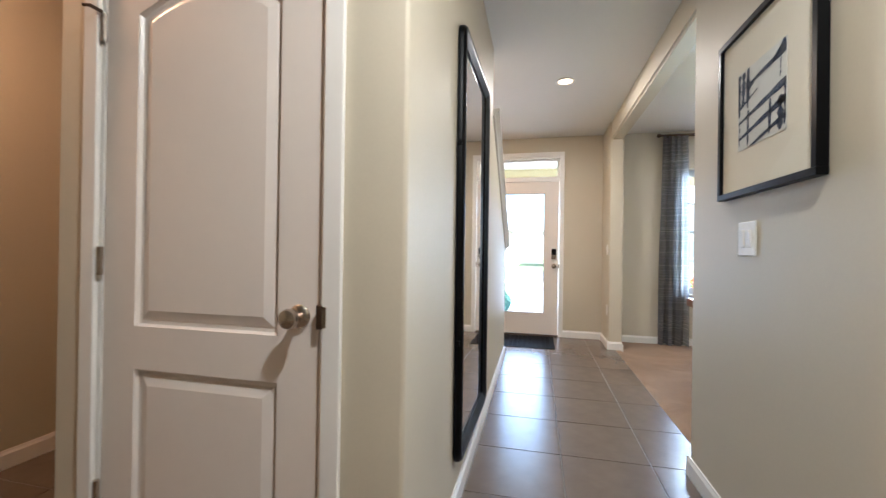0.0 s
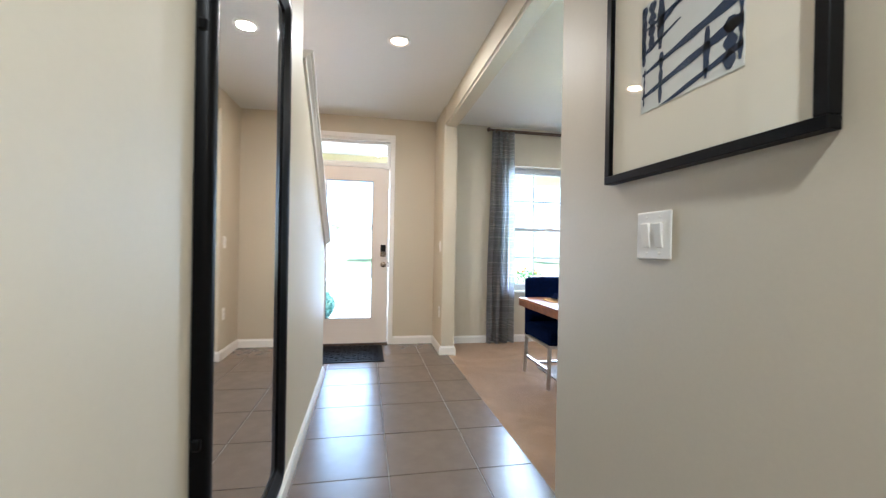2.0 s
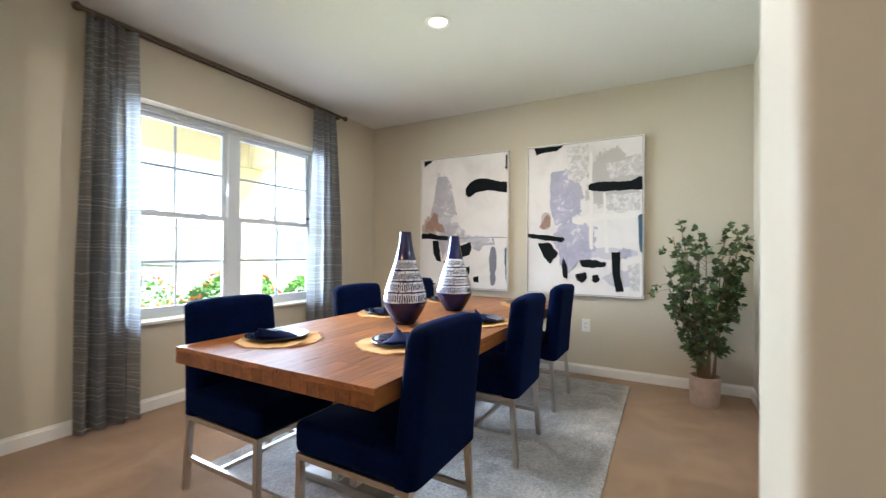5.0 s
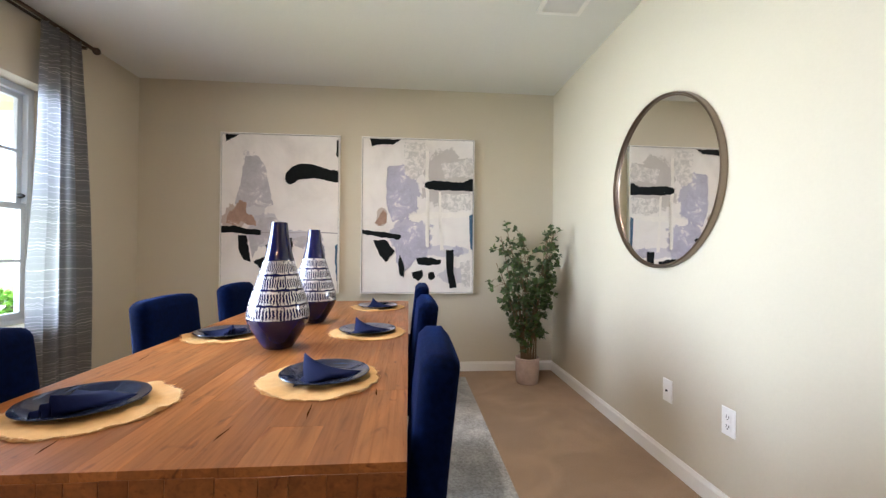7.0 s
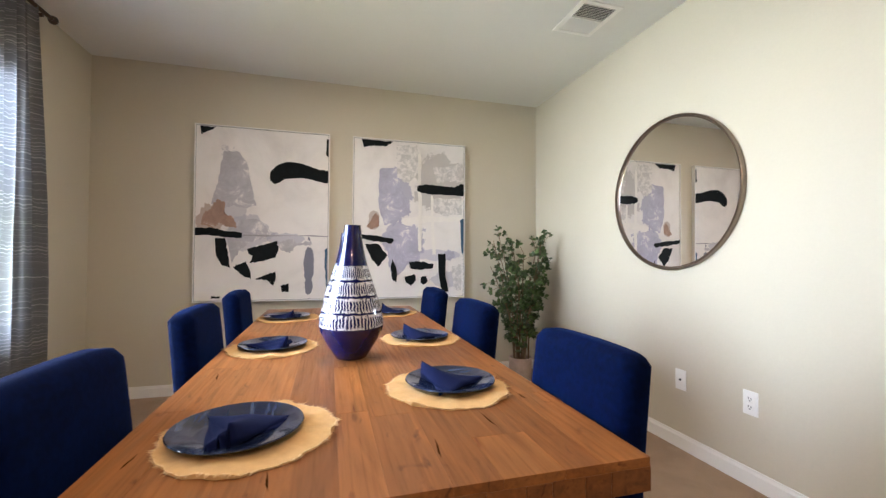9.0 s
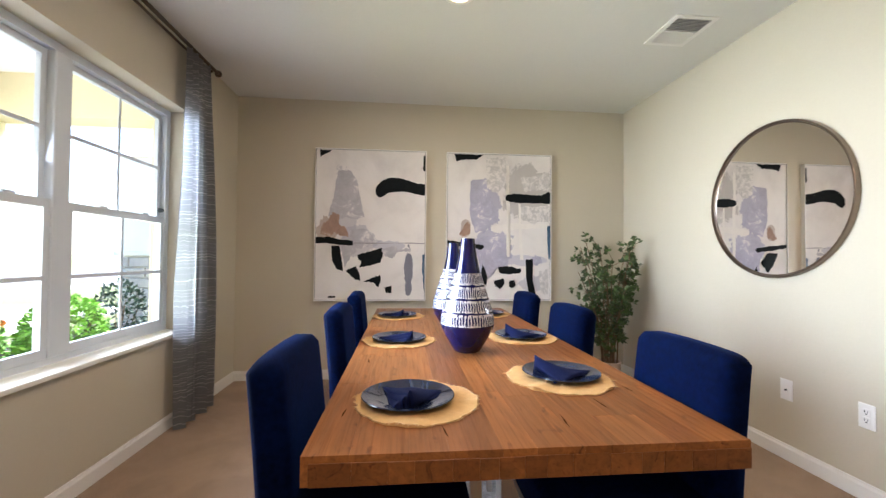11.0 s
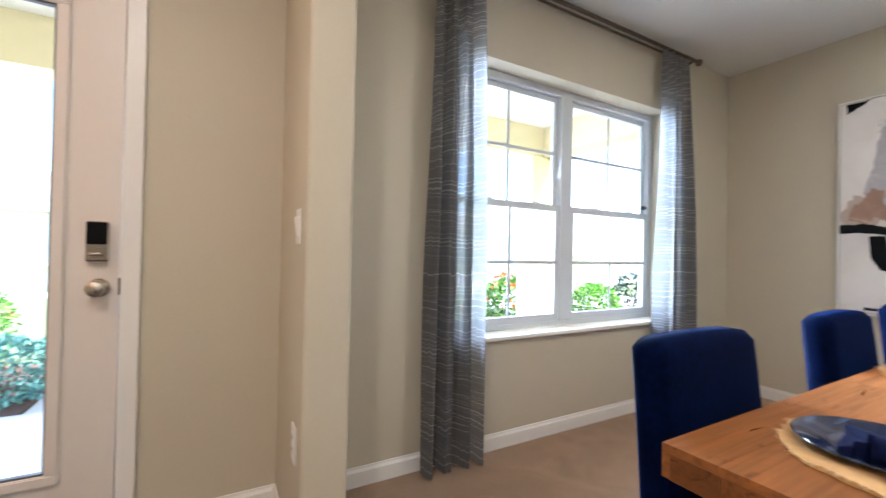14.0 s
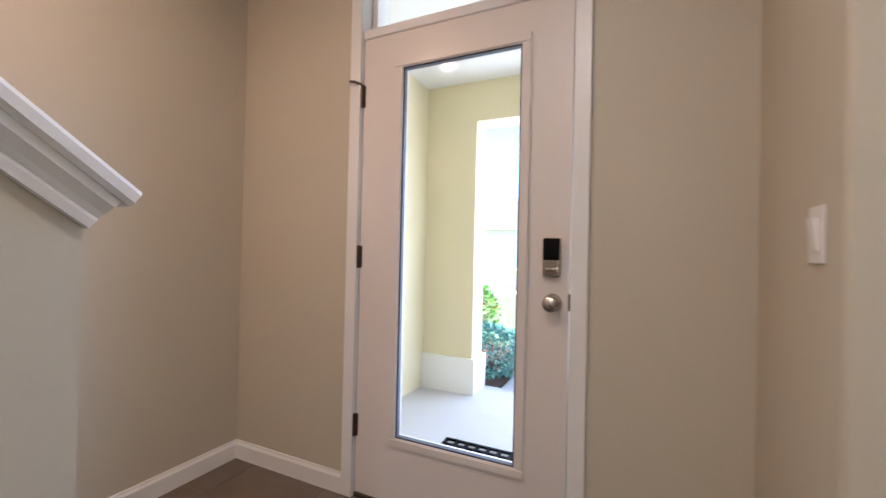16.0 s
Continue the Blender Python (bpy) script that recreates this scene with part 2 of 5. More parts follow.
def curtain_material():
    m = material("woven_curtain", (0.20, 0.20, 0.22), 0.9)
    v = coords(m, "Object")
    sep = node(m, "SeparateXYZ")
    warp = noise_tex(m, v, 3.5, 3)
    warp2 = noise_tex(m, coords(m, "Object", (9, 9, 1.2)), 4, 2)
    link(m, v, sep.inputs[0])
    z = node(m, "Math", operation="MULTIPLY_ADD")
    link(m, warp, z.inputs[0])
    z.inputs[1].default_value = 0.05
    link(m, sep.outputs["Z"], z.inputs[2])
    z2 = node(m, "Math", operation="MULTIPLY_ADD")
    link(m, warp2, z2.inputs[0])
    z2.inputs[1].default_value = 0.034
    link(m, z.outputs[0], z2.inputs[2])
    vec = node(m, "CombineXYZ")
    link(m, z2.outputs[0], vec.inputs[2])
    rows = noise_tex(m, vec.outputs[0], 105, 2, 0.5)
    broken = noise_tex(m, coords(m, "Object", (8, 8, 60)), 1.6, 3)
    mult = node(m, "Math", operation="MULTIPLY")
    lines = ramp(m, rows, [(0.545, (0, 0, 0)), (0.585, (1, 1, 1))])
    bits = ramp(m, broken, [(0.30, (0, 0, 0)), (0.44, (1, 1, 1))])
    link(m, lines, mult.inputs[0])
    link(m, bits, mult.inputs[1])
    mix = node(m, "Mix")
    mix.data_type = "RGBA"
    link(m, mult.outputs[0], mix.inputs[0])
    ground = ramp(m, noise_tex(m, coords(m, "Object", (60, 60, 8)), 6, 4), [(0.3, (0.058, 0.056, 0.060)), (0.7, (0.110, 0.107, 0.112))])
    link(m, ground, mix.inputs[6])
    mix.inputs[7].default_value = (0.50, 0.49, 0.48, 1)
    base(m, mix.outputs[2])
    nt = m.node_tree
    tr, ms = nt.nodes.new("ShaderNodeBsdfTranslucent"), nt.nodes.new("ShaderNodeMixShader")
    tr.inputs["Color"].default_value = (0.70, 0.72, 0.76, 1)
    ms.inputs["Fac"].default_value = 0.28
    nt.links.new(nt.nodes["Principled BSDF"].outputs["BSDF"], ms.inputs[1])
    nt.links.new(tr.outputs["BSDF"], ms.inputs[2])
    weave, tp = nt.nodes.new("ShaderNodeMixShader"), nt.nodes.new("ShaderNodeBsdfTransparent")
    weave.inputs["Fac"].default_value = 0.12      # gaps of the open weave
    nt.links.new(ms.outputs["Shader"], weave.inputs[1])
    nt.links.new(tp.outputs["BSDF"], weave.inputs[2])
    nt.links.new(weave.outputs["Shader"], nt.nodes["Material Output"].inputs["Surface"])
    return m


CURTAIN = curtain_material()


def vase_material():
    """Dark blue glaze with a white band of four rows of upright strokes."""
    m = material("glazed_vase", (0.006, 0.007, 0.06), 0.08, Coat_Weight=0.15)
    c, sep = node(m, "TexCoord"), node(m, "SeparateXYZ")
    link(m, c.outputs["Object"], sep.inputs[0])
    ang = node(m, "Math", operation="ARCTAN2")
    link(m, sep.outputs["X"], ang.inputs[0])
    link(m, sep.outputs["Y"], ang.inputs[1])
    wob = noise_tex(m, coords(m, "Object", (30, 30, 90)), 1.0, 3)
    a2 = node(m, "Math", operation="MULTIPLY_ADD")
    link(m, ang.outputs[0], a2.inputs[0])
    a2.inputs[1].default_value = 58 / (2 * math.pi)
    w2 = node(m, "Math", operation="MULTIPLY")
    link(m, wob, w2.inputs[0])
    w2.inputs[1].default_value = 1.5
    link(m, w2.outputs[0], a2.inputs[2])
    fr = node(m, "Math", operation="FRACT")
    link(m, a2.outputs[0], fr.inputs[0])
    stroke = ramp(m, fr.outputs[0], [(0.0, (0, 0, 0)), (0.42, (0, 0, 0)), (0.51, (1, 1, 1)), (0.80, (1, 1, 1)), (0.88, (0, 0, 0))])
    zz = node(m, "Math", operation="MULTIPLY_ADD")
    link(m, sep.outputs["Z"], zz.inputs[0])
    zz.inputs[1].default_value = 1 / 0.0609
    wz = node(m, "Math", operation="MULTIPLY_ADD")
    link(m, wob, wz.inputs[0])
    wz.inputs[1].default_value = 0.25
    wz.inputs[2].default_value = -0.125 - 0.1257 / 0.0609 + 4
    link(m, wz.outputs[0], zz.inputs[2])
    fz = node(m, "Math", operation="FRACT")
    link(m, zz.outputs[0], fz.inputs[0])
    rowline = ramp(m, fz.outputs[0], [(0.0, (0, 0, 0)), (0.05, (0, 0, 0)), (0.09, (1, 1, 1)), (0.90, (1, 1, 1)), (0.95, (0, 0, 0))])
    edge = ramp(m, fz.outputs[0], [(0.0, (1, 1, 1)), (0.16, (1, 1, 1)), (0.26, (0, 0, 0)), (0.70, (0, 0, 0)), (0.80, (1, 1, 1))])
    blot = ramp(m, noise_tex(m, coords(m, "Object", (70, 70, 40)), 1.0, 3), [(0.43, (0, 0, 0)), (0.52, (1, 1, 1))])
    mx = node(m, "Math", operation="MAXIMUM")
    keep = node(m, "Math", operation="MULTIPLY")
    link(m, edge, keep.inputs[0])
    link(m, blot, keep.inputs[1])
    link(m, stroke, mx.inputs[0])
    link(m, keep.outputs[0], mx.inputs[1])
    m1 = node(m, "Math", operation="MULTIPLY")
    link(m, mx.outputs[0], m1.inputs[0])
    link(m, rowline, m1.inputs[1])
    lo, hi = node(m, "Math", operation="GREATER_THAN"), node(m, "Math", operation="LESS_THAN")
    link(m, sep.outputs["Z"], lo.inputs[0])
    lo.inputs[1].default_value = 0.1257
    link(m, sep.outputs["Z"], hi.inputs[0])
    hi.inputs[1].default_value = 0.3694
    m2, m3 = node(m, "Math", operation="MULTIPLY"), node(m, "Math", operation="MULTIPLY")
    link(m, lo.outputs[0], m2.inputs[0])
    link(m, hi.outputs[0], m2.inputs[1])
    link(m, m2.outputs[0], m3.inputs[0])
    link(m, m1.outputs[0], m3.inputs[1])
    mix = node(m, "Mix")
    mix.data_type = "RGBA"
    link(m, m3.outputs[0], mix.inputs[0])
    mix.inputs[6].default_value = (0.0020, 0.0045, 0.058, 1)
    mix.inputs[7].default_value = (0.64, 0.64, 0.69, 1)
    base(m, mix.outputs[2])
    return m


VASE = vase_material()


def plate_material():
    m = material("streaked_plate_glaze", (0.02, 0.03, 0.07), 0.12, Coat_Weight=0.4)
    st = noise_tex(m, coords(m, "Object", (6, 60, 10)), 1.0, 5, 0.6, 0.6)
    base(m, ramp(m, st, [(0.38, (0.003, 0.006, 0.020)), (0.53, (0.012, 0.020, 0.052)), (0.68, (0.09, 0.12, 0.19))]))
    return m


PLATE = plate_material()


def canvas_material(name, patches):
    """Off-white ground with a few large washed patches at set places of the canvas."""
    m = material(name, (0.74, 0.70, 0.67), 0.85)
    v = coords(m, "Object")
    cloud = noise_tex(m, v, 2.2, 6, 0.6, 0.5)
    col = ramp(m, cloud, [(0.30, (0.64, 0.60, 0.575)), (0.5, (0.75, 0.71, 0.68)), (0.75, (0.80, 0.765, 0.735))])
    for (y, z), (ry, rz), tint, amount in patches:
        mp = node(m, "Mapping")
        mp.inputs["Location"].default_value = (0, -y / ry, -z / rz)
        mp.inputs["Scale"].default_value = (0, 1 / ry, 1 / rz)
        link(m, v, mp.inputs["Vector"])
        ln = node(m, "VectorMath", operation="LENGTH")
        link(m, mp.outputs["Vector"], ln.inputs[0])
        rag = node(m, "Math", operation="MULTIPLY_ADD")
        link(m, noise_tex(m, v, 6.5, 7, 0.65, 0.4), rag.inputs[0])
        rag.inputs[1].default_value = 1.5
        link(m, ln.outputs["Value"], rag.inputs[2])
        a = (amount, amount, amount)
        fac = ramp(m, rag.outputs[0], [(0.0, a), (0.78, a), (0.80, (0, 0, 0))])
        sc = node(m, "Math", operation="MULTIPLY")
        sc.inputs[1].default_value = 0.5
        link(m, rag.outputs[0], sc.inputs[0])
        link(m, sc.outputs[0], fac.node.inputs["Fac"])
        mix = node(m, "Mix")
        mix.data_type = "RGBA"
        link(m, fac, mix.inputs[0])
        link(m, col, mix.inputs[6])
        mix.inputs[7].default_value = (*tint, 1)
        col = mix.outputs[2]
    base(m, col)
    bump(m, noise_tex(m, v, 260, 2), 0.25, 0.0005)
    return m


INK = grained("black_acrylic", (0.005, 0.007, 0.008), 0.75, 40, 0.4, 120, 0.4, 0.0008, Specular_IOR_Level=0.15)


def wash_material(name, colour, worn=(0.73, 0.69, 0.66), thin=0.0, fine=9):
    """Thin paint, broken where the brush ran dry."""
    m = material(name, colour, 0.85)
    v = coords(m, "Object")
    base(m, ramp(m, noise_tex(m, v, fine, 8, 0.7, 0.8), [(0.28, shade(colour, 0.85)), (0.45 - thin, colour), (0.57 - thin, shade(colour, 1.12)), (0.66 - thin, worn)]))
    return m


WASH = wash_material("grey_violet_wash", (0.40, 0.385, 0.475))
GREY_WASH = wash_material("grey_wash", (0.42, 0.40, 0.425))
DRY_WASH = wash_material("dry_grey_wash", (0.50, 0.475, 0.46), (0.73, 0.69, 0.66), 0.10, 22)
RUST = wash_material("rust_wash", (0.33, 0.21, 0.155))
GREY_LINE = grained("grey_line_and_gap_shade", (0.32, 0.30, 0.31), 0.8, 40, 0.2)
TEAL = grained("teal_stroke", (0.05, 0.11, 0.18), 0.8, 30, 0.3)
CREAM_STROKE = grained("cream_stroke", (0.78, 0.74, 0.69), 0.8, 30, 0.05)
DYE = grained("navy_dye", (0.008, 0.024, 0.065), 0.85, 60, 0.3, 200, 0.1)
PAPER = grained("pale_rag_paper", (0.60, 0.61, 0.58), 0.9, 30, 0.05, 200, 0.1)


# ---------------------------------------------------------------- mesh helpers
def finish(bm, name, mat, smooth=False):
    bmesh.ops.recalc_face_normals(bm, faces=bm.faces)
    me = bpy.data.meshes.new(name)
    bm.to_mesh(me)
    bm.free()
    me.materials.append(mat)
    if smooth:
        for p in me.polygons:
            p.use_smooth = True
        me.set_sharp_from_angle(angle=radians(40))
    return me


def part(name, bm, mat, parent=None, label="", smooth=False):
    ob = new(name, finish(bm, name, mat, smooth))
    if parent:
        ob.parent = parent
    if label:
        tagged(ob, label)
    return ob


def thing(name, at, label, category, group="", turn=0.0):
    ob = new(name)
    ob.empty_display_size = 0.05
    ob.matrix_world = pose(*at, 0, 0, turn)
    return tagged(ob, label, category, group)


def structure(name, bm, mat, label, category, smooth=False):
    return tagged(part(name, bm, mat, None, "", smooth), label, category, kind="structure")


def add_box(bm, x0, x1, y0, y1, z0, z1, m=None):
    made = bmesh.ops.create_cube(bm, size=1)["verts"]
    for v in made:
        v.co = Vector(((x0 + x1) / 2 + v.co.x * (x1 - x0), (y0 + y1) / 2 + v.co.y * (y1 - y0), (z0 + z1) / 2 + v.co.z * (z1 - z0)))
        if m:
            v.co = m @ v.co
    return made


def box(x0, x1, y0, y1, z0, z1, bevel=0.0, seg=1, m=None):
    bm = bmesh.new()
    add_box(bm, x0, x1, y0, y1, z0, z1)
    if bevel:
        bmesh.ops.bevel(bm, geom=bm.edges[:], offset=bevel, segments=seg, profile=0.5, affect="EDGES")
    if m:
        bmesh.ops.transform(bm, matrix=m, verts=bm.verts[:])
    return bm


def boxes(*rows):
    bm = bmesh.new()
    for r in rows:
        add_box(bm, *r)
    return bm


def prism(outline, axis, a, b, bevel=0.0):
    """A flat outline drawn in the two axes other than axis, carried from a to b along it."""
    bm = bmesh.new()

    def place(p, s):
        q = list(p)
        q.insert(axis, s)
        return bm.verts.new(q)

    lo, hi = [place(p, a) for p in outline], [place(p, b) for p in outline]
    bm.faces.new(lo)
    bm.faces.new(hi)
    for i in range(len(outline)):
        j = (i + 1) % len(outline)
        bm.faces.new((lo[i], lo[j], hi[j], hi[i]))
    if bevel:
        bmesh.ops.bevel(bm, geom=bm.edges[:], offset=bevel, segments=2, affect="EDGES")
    return bm


def lathe(profile, steps=32, m=None, bm=None):
    """Turns (radius, height) pairs round z."""
    bm = bm or bmesh.new()
    rings, made = [], []
    for r, z in profile:
        if r < 1e-5:
            rings.append([bm.verts.new((0, 0, z))])
        else:
            rings.append([bm.verts.new((r * math.cos(2 * math.pi * i / steps), r * math.sin(2 * math.pi * i / steps), z)) for i in range(steps)])
        made += rings[-1]
    for a, b in zip(rings, rings[1:]):
        for i in range(steps):
            j = (i + 1) % steps
            if len(a) == 1 and len(b) > 1:
                bm.faces.new((a[0], b[j], b[i]))
            elif len(b) == 1 and len(a) > 1:
                bm.faces.new((a[i], a[j], b[0]))
            elif len(a) > 1:
                bm.faces.new((a[i], a[j], b[j], b[i]))
    if m:
        for v in made:
            v.co = m @ v.co
    return bm


def tube(points, radius, steps=8, bm=None):
    """A round bar along points, tapering if radius is a pair."""
    bm = bm or bmesh.new()
    r0, r1 = radius if isinstance(radius, tuple) else (radius, radius)
    points = [Vector(p) for p in points]
    rings = []
    for n, p in enumerate(points):
        way = (points[min(n + 1, len(points) - 1)] - points[max(n - 1, 0)]).normalized()
        side = way.orthogonal().normalized()
        other = way.cross(side)
        r = r0 + (r1 - r0) * n / max(1, len(points) - 1)
        rings.append([bm.verts.new(p + r * (side * math.cos(2 * math.pi * i / steps) + other * math.sin(2 * math.pi * i / steps))) for i in range(steps)])
    for a, b in zip(rings, rings[1:]):
        for i in range(steps):
            j = (i + 1) % steps
            bm.faces.new((a[i], a[j], b[j], b[i]))
    bm.faces.new(rings[0])
    bm.faces.new(rings[-1])
    return bm


ON_Y = pose(0, 0, 0, 90, 0, 0)   # turns an upright lathe to point along -y
ON_X = pose(0, 0, 0, 0, 90, 0)   # turns it to point along +x

# ---------------------------------------------------------------- plan
XL, XR, XD = -0.25, 0.852, 0.987    # hall's walls; dining side of the wall between
YN, YNO = 5.59, 5.79                # front wall, inside and outside
YS, XE = 1.815, 4.45                # dining room's far walls
YB, XW, XC = -3.0, -1.31, -2.48     # added closing wall behind the hall, stairwell wall, side passage wall
YC = 1.08                           # closet wall
YEND, YPOST = 2.345, 5.05            # opening between hall and dining room
BEAM = 2.426
DOOR = (-0.550, 0.362)
WIN = (1.77, 3.595, 0.595, 2.165)
CARPET_Z = -0.012                   # top of the dining room's carpet
KNEE0, KNEE1 = 3.10, 4.455          # sloped half wall


def round_corner(bm, x, y, r=0.014):
    es = [e for e in bm.edges if all(abs(v.co.x - x) < 1e-4 and abs(v.co.y - y) < 1e-4 for v in e.verts)]
    bmesh.ops.bevel(bm, geom=es, offset=r, segments=4, profile=0.5, affect="EDGES")


# floor slabs
structure("floor", boxes((XC - 0.1, 0.98, YB - 0.1, YN + 0.2, -0.12, -0.004)), GROUT, "dark grey-brown tiled hall floor with sandy grout", "floor")
carpet = box(0.98, XE, YS, YN, -0.12, CARPET_Z, 0.0)
structure("carpet", carpet, CARPET, "tan wall-to-wall carpet with vacuum marks", "carpet")

# ceiling
structure("ceiling", boxes((XC - 0.12, XE + 0.12, YB - 0.12, YNO, CEIL, CEIL + 0.12)), CEILING, "white textured plaster ceiling", "ceiling")

# front wall with its two openings
dx0, dx1, dz1 = DOOR[0] - 0.035, DOOR[1] + 0.035, 2.385
wx0, wx1, wz0, wz1 = WIN
structure("wall_north", boxes(
    (XW - 0.12, dx0, YN, YNO, -0.1, CEIL), (dx0, dx1, YN, YNO, dz1, CEIL), (dx1, wx0, YN, YNO, -0.1, CEIL),
    (wx0, wx1, YN, YNO, wz1, CEIL), (wx0, wx1, YN, YNO, -0.1, wz0), (wx1, XE + 0.12, YN, YNO, -0.1, CEIL)),
    WALL, "beige-grey painted front wall", "wall")
structure("wall_east", boxes((XE, XE + 0.12, YS - 0.12, YN, -0.1, CEIL)), WALL, "beige-grey painted dining room wall", "wall")
structure("wall_south", boxes((XD, XE, YS - 0.12, YS, -0.1, CEIL)), WALL, "beige-grey painted dining room wall", "wall")
bm = boxes((XR, XD, YB, YEND, -0.1, CEIL))
round_corner(bm, XR, YEND)
round_corner(bm, XD, YEND)
structure("wall_hall_right", bm, WALL, "beige-grey hall wall with rounded corner", "wall", True)
bm = boxes((0.898, 1.045, YPOST, YN, -0.1, CEIL))
round_corner(bm, 0.898, YPOST)
round_corner(bm, 1.045, YPOST)
structure("wall_post", bm, WALL, "beige-grey wall stub ending the dining opening", "wall", True)
bm = boxes((0.908, 1.045, YEND - 0.02, YPOST + 0.03, BEAM, CEIL - 0.002))
for z in (BEAM,):
    es = [e for e in bm.edges if abs(e.verts[0].co.z - z) < 1e-4 and abs(e.verts[1].co.z - z) < 1e-4 and abs(e.verts[0].co.x - e.verts[1].co.x) < 1e-4]
    bmesh.ops.bevel(bm, geom=es, offset=0.018, segments=3, affect="EDGES")
structure("beam", bm, WALL, "beige-grey boxed beam over the dining opening", "beam", True)
bm = prism([(YC, -0.1), (KNEE1, -0.1), (KNEE1, 1.125), (KNEE0, 2.13), (KNEE0, CEIL), (YC, CEIL)], 0, XL - 0.12, XL)
round_corner(bm, XL, YC)
structure("wall_hall_left", bm, WALL, "beige-grey hall wall sloping down beside the stairs", "wall", True)
CD0, CD1 = -1.266, -0.504     # closet door
bm = boxes((-1.455, CD0 - 0.02, YC, YC + 0.12, -0.1, CEIL), (CD1 + 0.02, XL - 0.12, YC, YC + 0.12, -0.1, CEIL), (CD0 - 0.02, CD1 + 0.02, YC, YC + 0.12, 2.06, CEIL))
structure("wall_closet", bm, WALL, "beige-grey closet wall", "wall")
structure("wall_passage", boxes((XC - 0.12, XC, YB, 3.1, -0.1, CEIL)), WALL, "beige wall lit warmly in the side passage", "wall")
structure("wall_passage_inner", boxes((-1.455, -1.335, YC + 0.12, 3.1, -0.1, CEIL)), WALL, "beige wall of the side passage", "wall")
structure("wall_passage_end", boxes((XC, XW - 0.12, 3.1, 3.22, -0.1, CEIL)), WALL, "beige end wall of the side passage", "wall")
# unseen wall, added to close the hall for bounced light and reflections
structure("wall_back", boxes((XC - 0.12, XD, YB - 0.12, YB, -0.1, CEIL)), WALL, "unseen plain beige wall added to close the hall behind the camera", "wall")
structure("wall_stairwell", boxes((XW - 0.12, XW, 3.1, YN, -0.1, CEIL)), WALL, "beige stairwell wall", "wall")
structure("wall_stairwell_end", boxes((XW, XL - 0.12, 3.1, 3.22, -0.1, CEIL)), WALL, "beige end wall of the stairwell", "wall")


# baseboards: a board with a chamfered top, along a line with the room on its left or right
def baseboard(x0, y0, x1, y1, nx, ny, h=0.092, t=0.014):
    low = CARPET_Z - 0.004 if min(x0, x1) > 0.98 and (nx, ny) != (-1, 0) or x0 == XE else 0.0
    prof = [(0, 0), (t, 0), (t, h * 0.78), (t * 0.55, h * 0.9), (t * 0.45, h), (0, h)]
    bm = bmesh.new()
    ends = []
    for x, y in ((x0, y0), (x1, y1)):
        ends.append([bm.verts.new((x + nx * d, y + ny * d, low + z)) for d, z in prof])
    for i in range(len(prof)):
        j = (i + 1) % len(prof)
        bm.faces.new((ends[0][i], ends[0][j], ends[1][j], ends[1][i]))
    bm.faces.new(ends[0])
    bm.faces.new(ends[1])
    structure("baseboard", bm, TRIM, "white painted baseboard", "baseboard")


CAS = 0.057
for row in [(XW, YN, DOOR[0] - CAS, YN, 0, -1), (DOOR[1] + CAS, YN, 0.898, YN, 0, -1), (1.045, YN, XE, YN, 0, -1),
            (XE, YS, XE, YN, -1, 0), (XD, YS, XE, YS, 0, 1), (XR, YB, XR, YEND, -1, 0), (XR - 0.014, YEND, XD + 0.014, YEND, 0, 1), (XD, YS, XD, YEND, 1, 0),
            (0.898, YPOST - 0.014, 0.898, YN, -1, 0), (0.898, YPOST, 1.045, YPOST, 0, -1), (1.045, YPOST - 0.014, 1.045, YN, 1, 0),
            (XL, YC, XL, KNEE1, 1, 0), (CD1 + CAS + 0.018, YC, XL + 0.014, YC, 0, -1), (XL - 0.12, KNEE1, XL + 0.014, KNEE1, 0, 1), (XW, 3.22, XW, YN, 1, 0),
            (XC, YB, XC, 3.1, 1, 0), (-1.455, YC, CD0 - CAS - 0.018, YC, 0, -1), (-1.455, YC - 0.014, -1.455, 3.1, -1, 0)]:
    baseboard(*row)

# cap of the sloped half wall: board, moulding below it on both sides
slope = math.atan2(2.13 - 1.125, KNEE1 - KNEE0)
cap_len = math.hypot(2.13 - 1.125, KNEE1 - KNEE0)
rail = thing("half_wall_cap", (XL - 0.06, KNEE1, 1.125), "white painted sloping cap on the stair half wall", "handrail")
prof = [(-0.10, 0.058), (-0.106, 0.066), (-0.106, 0.082), (-0.10, 0.09), (0.10, 0.09), (0.106, 0.082), (0.106, 0.066), (0.10, 0.058)]
turn = pose(0, 0, 0, -math.degrees(slope), 0, 0)
bm = prism(prof, 1, -cap_len, 0.014)
bmesh.ops.transform(bm, matrix=turn, verts=bm.verts[:])
part("cap_board", bm, TRIM, rail)
prof = [(-0.062, 0.0), (-0.074, 0.0), (-0.077, 0.014), (-0.074, 0.02), (-0.080, 0.03), (-0.093, 0.044), (-0.095, 0.058),
        (0.095, 0.058), (0.093, 0.044), (0.080, 0.03), (0.074, 0.02), (0.077, 0.014), (0.074, 0.0), (0.062, 0.0)]
bm = prism(prof, 1, -cap_len, 0.002)
bmesh.ops.transform(bm, matrix=turn, verts=bm.verts[:])
part("moulding", bm, TRIM, rail)


